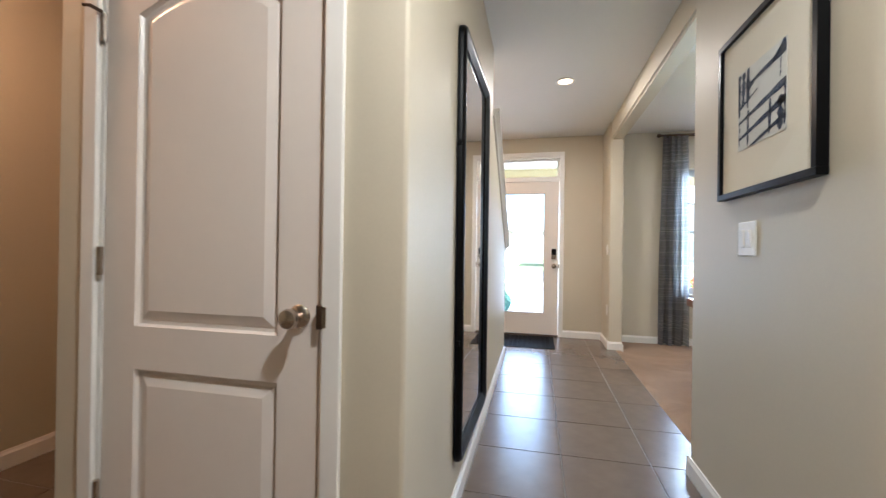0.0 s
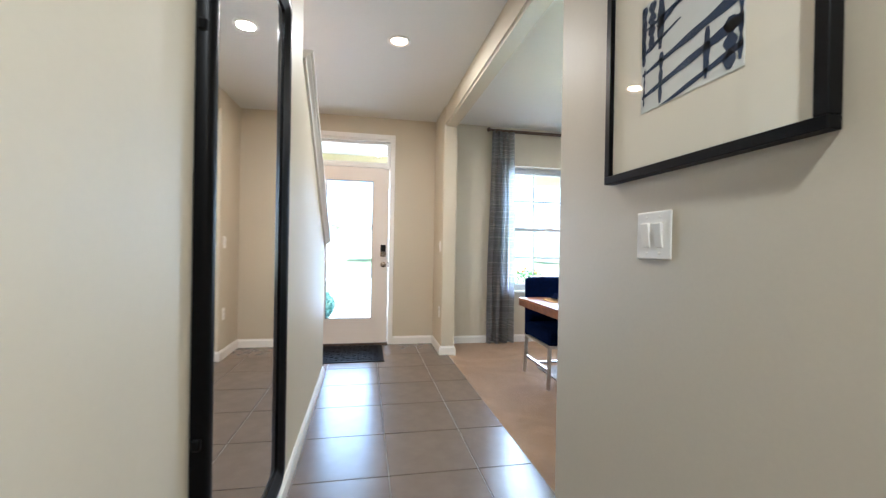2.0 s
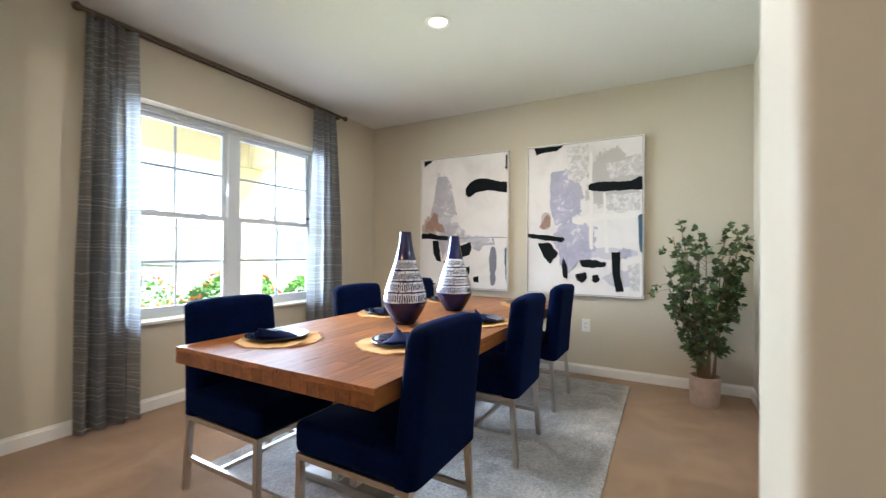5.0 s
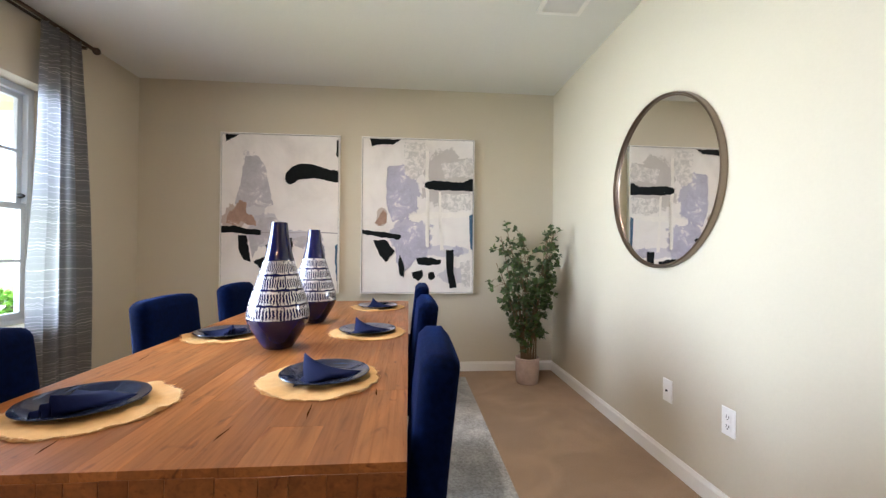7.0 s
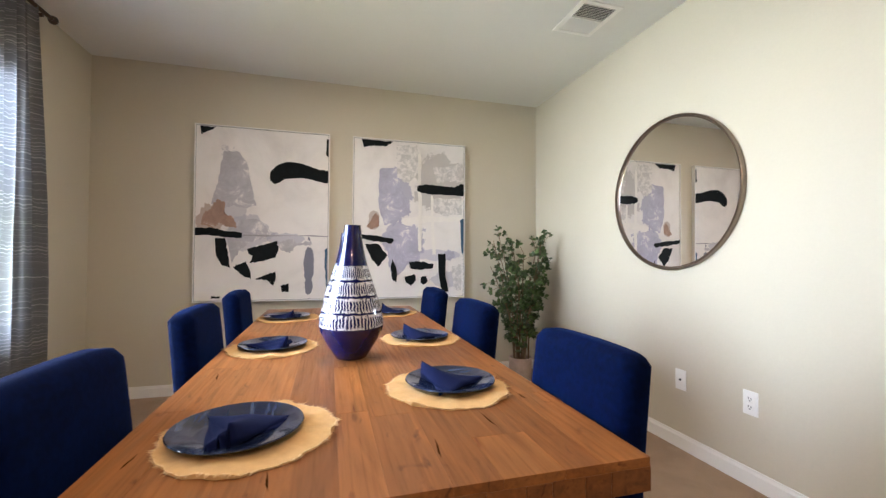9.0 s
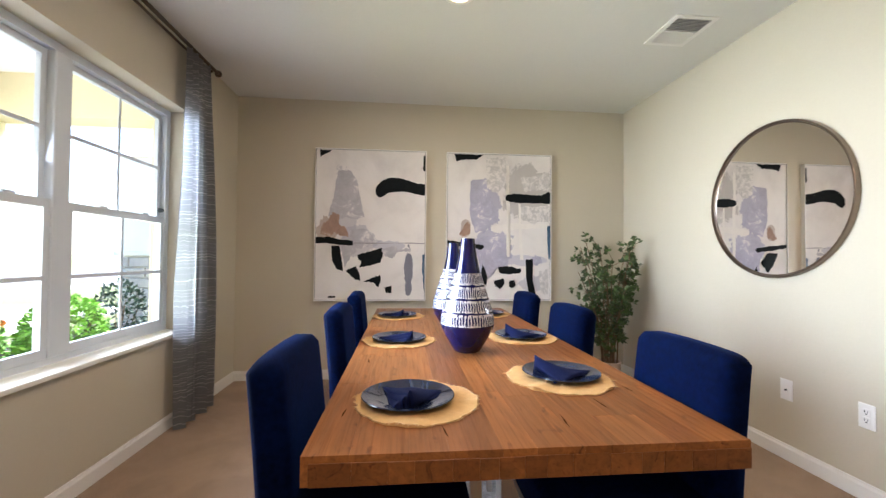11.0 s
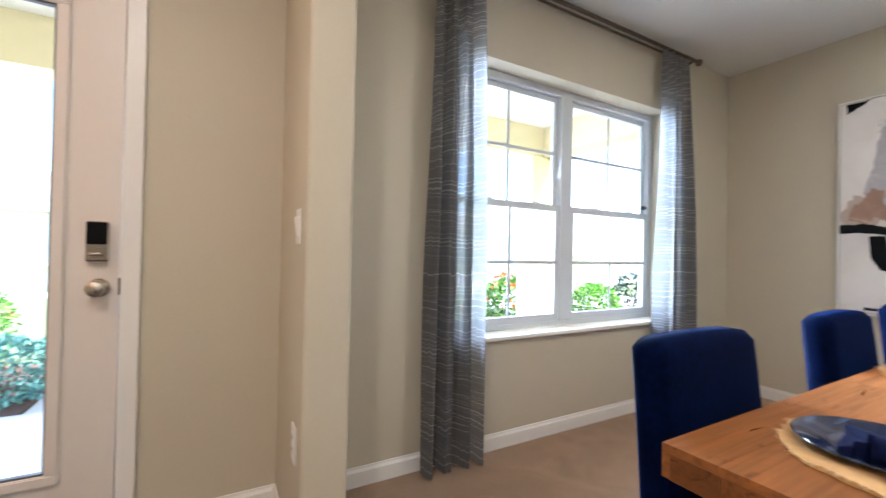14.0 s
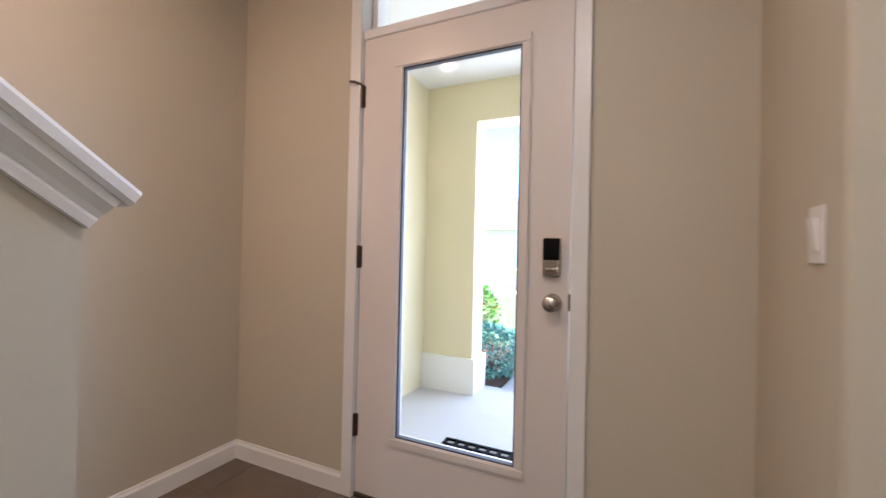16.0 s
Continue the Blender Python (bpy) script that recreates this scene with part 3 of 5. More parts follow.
# ---------------------------------------------------------------- front door with transom
def casing(owner, name, x0, x1, z1, y, way, w=CAS, t=0.017):
    """Flat casing with an eased edge on three sides of an opening; way is the side it faces."""
    ya, yb = sorted((y, y + way * t))
    part(name, box(x0 - w, x0, ya, yb, 0, z1, 0.004, 2), TRIM, owner)
    part(name, box(x1, x1 + w, ya, yb, 0, z1, 0.004, 2), TRIM, owner)
    part(name, box(x0 - w, x1 + w, ya, yb, z1, z1 + w, 0.004, 2), TRIM, owner)


front = tagged(new("door_1"), "closed white front door with full-length glass and transom", "door", kind="structure")
casing(front, "casing", DOOR[0] - 0.004, DOOR[1] + 0.004, 2.375, YN, -1)
for x0, x1 in ((dx0, DOOR[0] - 0.004), (DOOR[1] + 0.004, dx1)):
    part("jamb", box(x0, x1, YN, YNO, 0, 2.385), TRIM, front)
part("head_jamb", box(DOOR[0] - 0.004, DOOR[1] + 0.004, YN, YNO, 2.355, 2.385), TRIM, front)
part("transom_bar", box(DOOR[0] - 0.004, DOOR[1] + 0.004, YN + 0.004, YNO, 2.048, 2.092, 0.004), TRIM, front)
part("threshold", box(DOOR[0] - 0.004, DOOR[1] + 0.004, YN + 0.002, YNO + 0.05, -0.004, 0.018, 0.004), BRONZE, front, "dark bronze threshold")
tf = 0.028
ty = YN + 0.06
bm = boxes((DOOR[0], DOOR[1], ty, ty + 0.04, 2.093, 2.093 + tf), (DOOR[0], DOOR[1], ty, ty + 0.04, 2.354 - tf, 2.354),
           (DOOR[0], DOOR[0] + tf, ty, ty + 0.04, 2.093 + tf, 2.354 - tf), (DOOR[1] - tf, DOOR[1], ty, ty + 0.04, 2.093 + tf, 2.354 - tf))
part("transom_frame", bm, TRIM, front)
pane = part("transom_pane", box(DOOR[0] + tf, DOOR[1] - tf, ty + 0.015, ty + 0.021, 2.093 + tf, 2.354 - tf), GLASS, front)
pane.visible_shadow = False
gx0, gx1, gz0, gz1 = -0.342, 0.175, 0.302, 1.888
dy = YN + 0.006
bm = boxes((DOOR[0] + 0.003, gx0, dy, dy + 0.044, 0.022, 2.044), (gx1, DOOR[1] - 0.003, dy, dy + 0.044, 0.022, 2.044),
           (gx0, gx1, dy, dy + 0.044, 0.022, gz0), (gx0, gx1, dy, dy + 0.044, gz1, 2.044))
part("door_slab", bm, DOOR_PAINT, front)
lw = 0.036
bm = bmesh.new()
for x0, x1, z0, z1 in ((gx0 - lw, gx1 + lw, gz1, gz1 + lw), (gx0 - lw, gx1 + lw, gz0 - lw, gz0), (gx0 - lw, gx0, gz0, gz1), (gx1, gx1 + lw, gz0, gz1)):
    add_box(bm, x0, x1, dy - 0.012, dy + 0.001, z0, z1)
bmesh.ops.bevel(bm, geom=bm.edges[:], offset=0.004, segments=2, affect="EDGES")
part("glass_moulding", bm, DOOR_PAINT, front)
# bead coloured dark, as shade, to offset the door's daylight lamp close behind
bm = boxes((gx0, gx0 + 0.007, dy, dy + 0.02, gz0, gz1), (gx1 - 0.007, gx1, dy, dy + 0.02, gz0, gz1), (gx0, gx1, dy, dy + 0.02, gz0, gz0 + 0.007), (gx0, gx1, dy, dy + 0.02, gz1 - 0.007, gz1))
part("glazing_bead", bm, BEAD_GREY, front)
pane = part("glass_pane", box(gx0, gx1, dy + 0.02, dy + 0.026, gz0, gz1), GLASS, front)
pane.visible_shadow = False
lock = part("deadbolt", box(0.268, 0.331, dy - 0.028, dy, 1.018, 1.158, 0.007, 2), NICKEL, front, "satin nickel electronic deadbolt")
part("keypad_cover", box(0.271, 0.328, dy - 0.031, dy - 0.026, 1.078, 1.156, 0.004, 2), BLACK, lock, "black plastic cover")
part("thumb_turn", box(0.283, 0.316, dy - 0.048, dy - 0.027, 1.038, 1.050, 0.004, 2), NICKEL, lock)


def knob_profile():
    return [(0.0, 0.0), (0.032, 0.0), (0.033, 0.006), (0.028, 0.012), (0.012, 0.016), (0.011, 0.032), (0.016, 0.038), (0.026, 0.046), (0.0285, 0.056), (0.025, 0.066), (0.014, 0.072), (0.0, 0.073)]


part("knob", lathe(knob_profile(), 24, pose(0.304, dy, 0.926) @ ON_Y), NICKEL, front, "satin nickel door knob", True)
part("latch_plate", box(0.357, 0.367, dy - 0.004, dy, 0.90, 0.96, 0.001), BRONZE, front)
for z in (1.79, 1.07, 0.32):
    h = part("hinge", tube([(DOOR[0] - 0.003, dy - 0.010, z - 0.05), (DOOR[0] - 0.003, dy - 0.010, z + 0.05)], 0.0085, 10), BRONZE, front)
    part("hinge_leaf", box(DOOR[0] - 0.003, DOOR[0] + 0.012, dy - 0.004, dy + 0.001, z - 0.049, z + 0.049), BRONZE, h)
part("hinge_pin_stop", tube([(DOOR[0] - 0.003, dy - 0.012, 1.842), (DOOR[0] - 0.02, dy - 0.04, 1.846), (DOOR[0] - 0.045, dy - 0.045, 1.85)], 0.006, 8), BRONZE, front)
part("alarm_contact", box(0.30, 0.35, YN - 0.006, YN + 0.004, 2.035, 2.048, 0.002), PLASTIC, front)

# ---------------------------------------------------------------- closet door
closet = tagged(new("door_2"), "closed white two-panel closet door with arched top panel", "door", kind="structure")
casing(closet, "casing", CD0 - 0.018, CD1 + 0.018, 2.05, YC, -1)
for x0, x1 in ((CD0 - 0.02, CD0 - 0.004), (CD1 + 0.004, CD1 + 0.02)):
    part("jamb", box(x0, x1, YC, YC + 0.12, 0, 2.05), TRIM, closet)
part("head_jamb", box(CD0 - 0.004, CD1 + 0.004, YC, YC + 0.12, 2.036, 2.06), TRIM, closet)
cy = YC + 0.003
part("door_slab", box(CD0, CD1, cy + 0.016, cy + 0.035, 0.012, 2.032), DOOR_PAINT, closet)
px0, px1 = CD0 + 0.123, CD1 - 0.128
ARCH = [(px0 + (px1 - px0) * k / 14, 1.845 + 0.075 * math.sin(math.pi * k / 14)) for k in range(15)]


def frame_piece(outline, depth=0.016):
    return prism(outline, 1, cy, cy + depth)


part("stile", frame_piece([(CD0, 0.012), (px0, 0.012), (px0, 2.032), (CD0, 2.032)]), DOOR_PAINT, closet)
part("stile", frame_piece([(px1, 0.012), (CD1, 0.012), (CD1, 2.032), (px1, 2.032)]), DOOR_PAINT, closet)
part("bottom_rail", frame_piece([(px0, 0.012), (px1, 0.012), (px1, 0.20), (px0, 0.20)]), DOOR_PAINT, closet)
part("lock_rail", frame_piece([(px0, 0.730), (px1, 0.730), (px1, 0.865), (px0, 0.865)]), DOOR_PAINT, closet)
part("top_rail", frame_piece(ARCH + [(px1, 2.032), (px0, 2.032)]), DOOR_PAINT, closet)


def raised_panel(outline, inset, y0, y1):
    """A panel with a sloping margin round a flat field."""
    c = Vector((sum(p[0] for p in outline) / len(outline), sum(p[1] for p in outline) / len(outline)))
    bm = bmesh.new()
    rings = []
    for k, y in ((0.0, y1 - 0.010), (0.006, y1 - 0.001), (0.018, y1), (0.024, y1 - 0.004), (inset, y0)):
        ring = []
        for p in outline:
            dx = min(max(p[0], px0 + k), px1 - k)
            dz = p[1] + k if p[1] < c.y else p[1] - k
            ring.append(bm.verts.new((dx, y, dz)))
        rings.append(ring)
    for a, b in zip(rings, rings[1:]):
        for i in range(len(outline)):
            j = (i + 1) % len(outline)
            bm.faces.new((a[i], a[j], b[j], b[i]))
    bm.faces.new(rings[-1])
    return bm


part("panel", raised_panel([(px0, 0.20), (px1, 0.20), (px1, 0.730), (px0, 0.730)], 0.05, cy + 0.003, cy + 0.0155), DOOR_PAINT, closet)
part("panel", raised_panel([(px1, 0.865)] + ARCH[::-1] + [(px0, 0.865)], 0.05, cy + 0.003, cy + 0.0155), DOOR_PAINT, closet)
part("knob", lathe(knob_profile(), 24, pose(CD1 - 0.057, cy, 0.925) @ ON_Y), NICKEL, closet, "satin nickel door knob", True)
strike = part("strike_plate", box(CD1 + 0.005, CD1 + 0.0215, YC - 0.0205, YC + 0.004, 0.895, 0.96, 0.001), BRONZE, closet)
part("strike_lip", box(CD1 + 0.0215, CD1 + 0.034, YC - 0.0195, YC - 0.0168, 0.90, 0.957, 0.001), NICKEL, strike, "satin nickel lip")
for z in (1.81, 1.067, 0.325):
    part("hinge", tube([(CD0 - 0.004, YC - 0.008, z - 0.045), (CD0 - 0.004, YC - 0.008, z + 0.045)], 0.009, 10), NICKEL, closet)
part("hinge_pin_stop", tube([(CD0 - 0.004, YC - 0.012, 1.858), (CD0 - 0.012, YC - 0.045, 1.862), (CD0 - 0.03, YC - 0.05, 1.862)], 0.006, 8), BRONZE, closet)

# ---------------------------------------------------------------- window
win = tagged(new("window_1"), "white vinyl double single-hung window with grilles", "window", kind="structure")
fy0, fy1 = 5.715, 5.785
fw, mid = 0.042, (wx0 + wx1) / 2
part("window_frame", boxes((wx0, wx0 + fw, fy0, fy1, wz0 + 0.02, wz1), (wx1 - fw, wx1, fy0, fy1, wz0 + 0.02, wz1), (wx0 + fw, wx1 - fw, fy0, fy1, wz1 - fw, wz1), (wx0 + fw, wx1 - fw, fy0, fy1, wz0 + 0.02, wz0 + 0.05)), VINYL, win)
part("mullion", box(mid - 0.05, mid + 0.05, fy0 - 0.004, fy1, wz0 + 0.05, wz1 - fw, 0.004), VINYL, win)
part("window_sill", box(wx0 - 0.01, wx1 + 0.01, YN - 0.03, fy0, wz0 - 0.003, wz0 + 0.02, 0.005, 2), STUCCO_TRIM, win, "cultured marble sill")
zr = 1.382
for x0, x1 in ((wx0 + fw, mid - 0.05), (mid + 0.05, wx1 - fw)):
    for low in (True, False):
        z0, z1 = (wz0 + 0.05, zr + 0.02) if low else (zr - 0.02, wz1 - fw)
        ya, yb = (fy0 + 0.006, fy0 + 0.032) if low else (fy0 + 0.036, fy0 + 0.062)
        s, bot, top = 0.034, 0.045 if low else 0.04, 0.04 if low else 0.034
        sash = part("lower_sash" if low else "upper_sash", boxes((x0, x0 + s, ya, yb, z0, z1), (x1 - s, x1, ya, yb, z0, z1), (x0 + s, x1 - s, ya, yb, z0, z0 + bot), (x0 + s, x1 - s, ya, yb, z1 - top, z1)), VINYL, win)
        pane = part("pane", box(x0 + s, x1 - s, (ya + yb) / 2 - 0.003, (ya + yb) / 2 + 0.003, z0 + bot, z1 - top), GLASS, sash)
        pane.visible_shadow = False
        xm, zm = (x0 + x1) / 2, (z0 + bot + z1 - top) / 2
        part("grille_bar", boxes((xm - 0.010, xm + 0.010, (ya + yb) / 2 - 0.009, (ya + yb) / 2 - 0.004, z0 + bot, z1 - top)), VINYL, sash)
        part("grille_bar", boxes((x0 + s, x1 - s, (ya + yb) / 2 - 0.014, (ya + yb) / 2 - 0.0095, zm - 0.010, zm + 0.010)), VINYL, sash)
        if low:
            for k in (0.3, 0.75):
                xc = x0 + (x1 - x0) * k
                part("sash_lock", box(xc - 0.03, xc + 0.03, ya - 0.004, yb, z1, z1 + 0.012, 0.004, 2), VINYL, sash)
part("window_latch", lathe([(0, 0), (0.016, 0), (0.016, 0.012), (0.01, 0.03), (0, 0.03)], 16, pose(wx1 - fw - 0.02, fy0 + 0.03, zr + 0.07) @ ON_Y), SLOT, win, "small dark latch knob")

# ---------------------------------------------------------------- curtains and rod
rod = thing("curtain_rod", (2.65, 5.50, 2.562), "bronze double curtain rod with ball ends above the window", "curtain rod")
part("rod", tube([(-1.09, 0, 0), (1.15, 0, 0)], 0.013, 12), BRONZE, rod, "", True)
part("back_rod", tube([(-1.06, 0.045, -0.004), (1.12, 0.045, -0.004)], 0.009, 10), BRONZE, rod, "", True)
for s, x in ((-1, -1.09), (1, 1.15)):
    part("finial", lathe([(0, 0), (0.013, 0.0), (0.017, 0.006), (0.015, 0.012), (0.024, 0.022), (0.027, 0.034), (0.022, 0.047), (0.010, 0.056), (0, 0.058)], 20, pose(x, 0, 0, 0, 90 * s, 0)), BRONZE, rod, "", True)
    part("bracket", boxes((x - s * 0.06 - 0.008, x - s * 0.06 + 0.008, 0.0, 0.088, -0.03, -0.014), (x - s * 0.06 - 0.014, x - s * 0.06 + 0.014, 0.078, 0.0885, -0.06, 0.03)), BRONZE, rod)


def curtain(x0, x1, folds, seed, lean, label):
    """A hanging panel: deep folds, gathered closer at the top, uneven towards the hem."""
    rng = random.Random(seed)
    nu, nv = 110, 44
    ph = [rng.uniform(0, 6.28) for _ in range(4)]
    bm = bmesh.new()
    grid = []
    H = 2.552
    for j in range(nv + 1):
        v = j / nv                      # 0 at the top
        row = []
        for i in range(nu + 1):
            u = i / nu
            wide = (0.80 if x0 < 2 else 0.62) + (0.20 if x0 < 2 else 0.38) * min(1, v * 1.6) + 0.03 * math.sin(5 * v + ph[0])
            s = (u - 0.5) * wide
            x = (x0 + x1) / 2 + lean * (v - 0.5) + (x1 - x0) * (s + 0.016 * math.sin(2 * math.pi * folds * u * 2 + ph[1]))
            a = 0.020 + 0.028 * min(1, v * 2.2)
            wob = 0.35 * math.sin(3.1 * v + ph[2]) + 0.25 * math.sin(7 * v + 4 * u)
            y = -a * math.sin(2 * math.pi * folds * u + wob) - 0.35 * a * math.sin(2 * math.pi * folds * 2.3 * u + ph[3] + 1.5 * v)
            row.append(bm.verts.new((x, 5.512 + y, CARPET_Z + 0.012 + H * (1 - v) + 0.004 * math.sin(30 * u))))
        grid.append(row)
    for a, b in zip(grid, grid[1:]):
        for i in range(nu):
            bm.faces.new((a[i], a[i + 1], b[i + 1], b[i]))
    ob = part("curtain", bm, CURTAIN, None, "", True)
    return tagged(ob, label, "curtain", "curtains at the window")


curtain(1.55, 1.875, 3.4, 3, 0.0, "grey woven curtain with white wavy lines, drawn aside")
curtain(3.33, 3.80, 3.6, 8, 0.03, "grey woven curtain with white wavy lines beside the window")

# ---------------------------------------------------------------- ceiling lights and vent
GLOW = bpy.data.materials.new("lamp_lens")
GLOW.use_nodes = True
gb = GLOW.node_tree.nodes["Principled BSDF"]
gb.inputs["Base Color"].default_value = (0.9, 0.85, 0.75, 1)
gb.inputs["Emission Color"].default_value = (1.0, 0.66, 0.36, 1)
gb.inputs["Emission Strength"].default_value = 1.0
for x, y, watts, colour in LAMPS:
    lamp = thing("ceiling_light", (x, y, CEIL), "round white recessed downlight, switched on", "ceiling light", "recessed ceiling lights")
    part("trim_ring", lathe([(0.060, 0.0), (0.085, 0.0), (0.086, -0.003), (0.080, -0.007), (0.063, -0.005), (0.060, 0.0)], 32), TRIM, lamp, "", True)
    part("lens", lathe([(0, -0.002), (0.060, -0.002), (0.060, 0.004), (0, 0.004)], 32), GLOW, lamp, "glowing warm lens")
    data = bpy.data.lights.new("downlight", "AREA")
    data.shape, data.size, data.energy, data.color = "DISK", 0.11, watts, colour
    bulb = new("downlight", data)
    bulb.matrix_world = pose(x, y, CEIL - 0.009)

vent = thing("ceiling_vent", (2.975, 2.268, CEIL), "white louvred air vent in the ceiling", "vent")
part("frame", boxes((-0.170, 0.170, -0.142, -0.112, -0.008, 0), (-0.170, 0.170, 0.112, 0.142, -0.008, 0), (-0.170, -0.140, -0.112, 0.112, -0.008, 0), (0.140, 0.170, -0.112, 0.112, -0.008, 0)), TRIM, vent)
# near-black sheet painted in for the shade of the duct above
part("duct_shade", boxes((-0.140, 0.140, -0.112, 0.112, -0.001, 0.0)), SLOT, vent)
part("divider", box(-0.006, 0.006, -0.112, 0.112, -0.009, -0.001), TRIM, vent)
for side in (-1, 1):
    for k in range(9):
        x = side * (0.018 + k * 0.0142)
        part("slat", box(-0.0042, 0.0042, -0.112, 0.112, -0.0008, 0.0008, 0, 1, pose(x, 0, -0.006, 0, side * 58, 0)), TRIM, vent)


# ---------------------------------------------------------------- switch and socket plates
def wall_plate(name, at, turn, label, category, w, h, inserts):
    """A plate lying in its own xz plane, facing -y; inserts: (x, z, half width, half height, kind)."""
    ob = thing(name, at, label, category, "", turn)
    part("plate", box(-w / 2, w / 2, -0.006, 0, -h / 2, h / 2, 0.003, 2), PLASTIC, ob)
    if inserts[0][4] == "rocker":
        for x in sorted({row[0] for row in inserts}):
            for z in (-0.048, 0.048):
                part("screw", lathe([(0, 0), (0.0034, 0), (0.003, 0.0012), (0, 0.0014)], 10, pose(x, -0.006, z) @ ON_Y), STUCCO_TRIM, ob)
    for x, z, a, b, kind in inserts:
        if kind == "rocker":
            part("recess", boxes((x - a - 0.0012, x + a + 0.0012, -0.0063, -0.005, z - b - 0.0012, z + b + 0.0012)), STUCCO_TRIM, ob)
            part("rocker", box(x - a, x + a, -0.008, 0.002, z - b, z + b, 0.002, 2, pose(0, -0.0045, 0, 7, 0, 0)), PLASTIC, ob)
        elif kind == "socket":
            s = part("socket", box(x - a, x + a, -0.0085, -0.004, z - b, z + b, 0.002, 2), PLASTIC, ob)
            part("slot", boxes((x - 0.008, x - 0.005, -0.0092, -0.008, z - 0.002, z + 0.009), (x + 0.005, x + 0.008, -0.0092, -0.008, z - 0.002, z + 0.007), (x - 0.003, x + 0.003, -0.0092, -0.008, z - 0.011, z - 0.006)), SLOT, s)
        else:
            part("jack", lathe([(0, 0), (0.006, 0), (0.005, 0.008), (0, 0.008)], 12, pose(x, -0.006, z) @ ON_Y), SLOT, ob)
    return ob


two = ((0, 0.02, 0.017, 0.0165, "socket"), (0, -0.02, 0.017, 0.0165, "socket"))
wall_plate("light_switch", (XR, 1.795, 1.174), -90, "white double rocker light switch on the hall wall", "light switch", 0.128, 0.128, ((-0.024, 0, 0.0135, 0.033, "rocker"), (0.024, 0, 0.0135, 0.033, "rocker")))
wall_plate("light_switch", (0.898, 5.16, 1.15), -90, "white rocker light switch beside the front door", "light switch", 0.072, 0.117, ((0, 0, 0.0165, 0.033, "rocker"),))
wall_plate("wall_socket", (0.898, 5.16, 0.44), -90, "white wall socket low on the wall stub", "socket", 0.072, 0.117, two)
wall_plate("wall_socket", (2.284, YS, 0.395), 180, "white double wall socket above the baseboard", "socket", 0.075, 0.12, two)
wall_plate("cable_outlet", (2.695, YS, 0.39), 180, "white cable outlet plate with one jack", "socket", 0.075, 0.12, ((0, 0, 0.01, 0.01, "jack"),))
wall_plate("wall_socket", (XE, 3.07, 0.443), 90 + 180, "white double wall socket under the paintings", "socket", 0.075, 0.12, two)

# ---------------------------------------------------------------- hall mirror
hm = thing("tall_mirror", (XL, 2.128, 1.148), "tall wall mirror in a rounded black frame", "mirror")
my, mz, fwid = 0.405, 0.94, 0.066


def ring_frame(half_y, half_z, w, depth, r):
    """A rounded rectangular frame with a soft profile, lying against the yz plane and facing +x."""
    def outline(inset):
        pts = []
        rr = max(r - inset, 0.012)
        for cx, cz, a0 in ((half_y - inset - rr, half_z - inset - rr, 0), (-(half_y - inset - rr), half_z - inset - rr, 90), (-(half_y - inset - rr), -(half_z - inset - rr), 180), (half_y - inset - rr, -(half_z - inset - rr), 270)):
            for k in range(7):
                a = radians(a0 + 15 * k)
                pts.append((cx + rr * math.cos(a), cz + rr * math.sin(a)))
        return pts
    bm = bmesh.new()
    rings = []
    for inset, x in ((0.0, 0.001), (0.0, depth * 0.55), (w * 0.15, depth * 0.9), (w * 0.4, depth), (w * 0.62, depth * 0.85), (w * 0.8, depth * 0.6), (w, depth * 0.42), (w, 0.001)):
        rings.append([bm.verts.new((x, a, b)) for a, b in outline(inset)])
    n = len(rings[0])
    for a, b in zip(rings, rings[1:] + rings[:1]):
        for i in range(n):
            j = (i + 1) % n
            bm.faces.new((a[i], a[j], b[j], b[i]))
    return bm


part("frame", ring_frame(my, mz, fwid, 0.035, 0.07), BLACK, hm, "", True)
part("mirror_glass", box(0.002, 0.009, -my + 0.03, my - 0.03, -mz + 0.03, mz - 0.03), SILVER, hm)
for z in (-0.42, 0.42):
    part("clip", box(0.004, 0.022, -my - 0.006, -my + 0.01, z - 0.012, z + 0.012, 0.003), BLACK, hm)

hm.matrix_world = pose(XL + 0.0085, 2.128, 1.148, 0, 0, -0.8)

# ---------------------------------------------------------------- framed print in the hall
pic = thing("framed_print", (XR, 1.674, 1.655), "black framed print of navy shibori dye with a wide cream mount", "picture")
hw, hh, pf = 0.311, 0.32, 0.024
bm = bmesh.new()
for y0, y1, z0, z1 in ((-hw, hw, hh - pf, hh), (-hw, hw, -hh, -hh + pf), (-hw, -hw + pf, -hh + pf, hh - pf), (hw - pf, hw, -hh + pf, hh - pf)):
    add_box(bm, -0.032, -0.001, y0, y1, z0, z1)
bmesh.ops.bevel(bm, geom=bm.edges[:], offset=0.0015, segments=1, affect="EDGES")
part("frame", bm, BLACK, pic)
part("mount", boxes((-0.018, -0.012, -hw + pf, hw - pf, -hh + pf, hh - pf)), CREAM, pic)
pr = part("print", boxes((-0.0198, -0.0185, -0.150, 0.160, -0.147, 0.145)), PAPER, pic, "pale paper with navy dye marks")
glass = part("glass", boxes((-0.026, -0.023, -hw + pf, hw - pf, -hh + pf, hh - pf)), GLASS, pic)
glass.visible_shadow = False


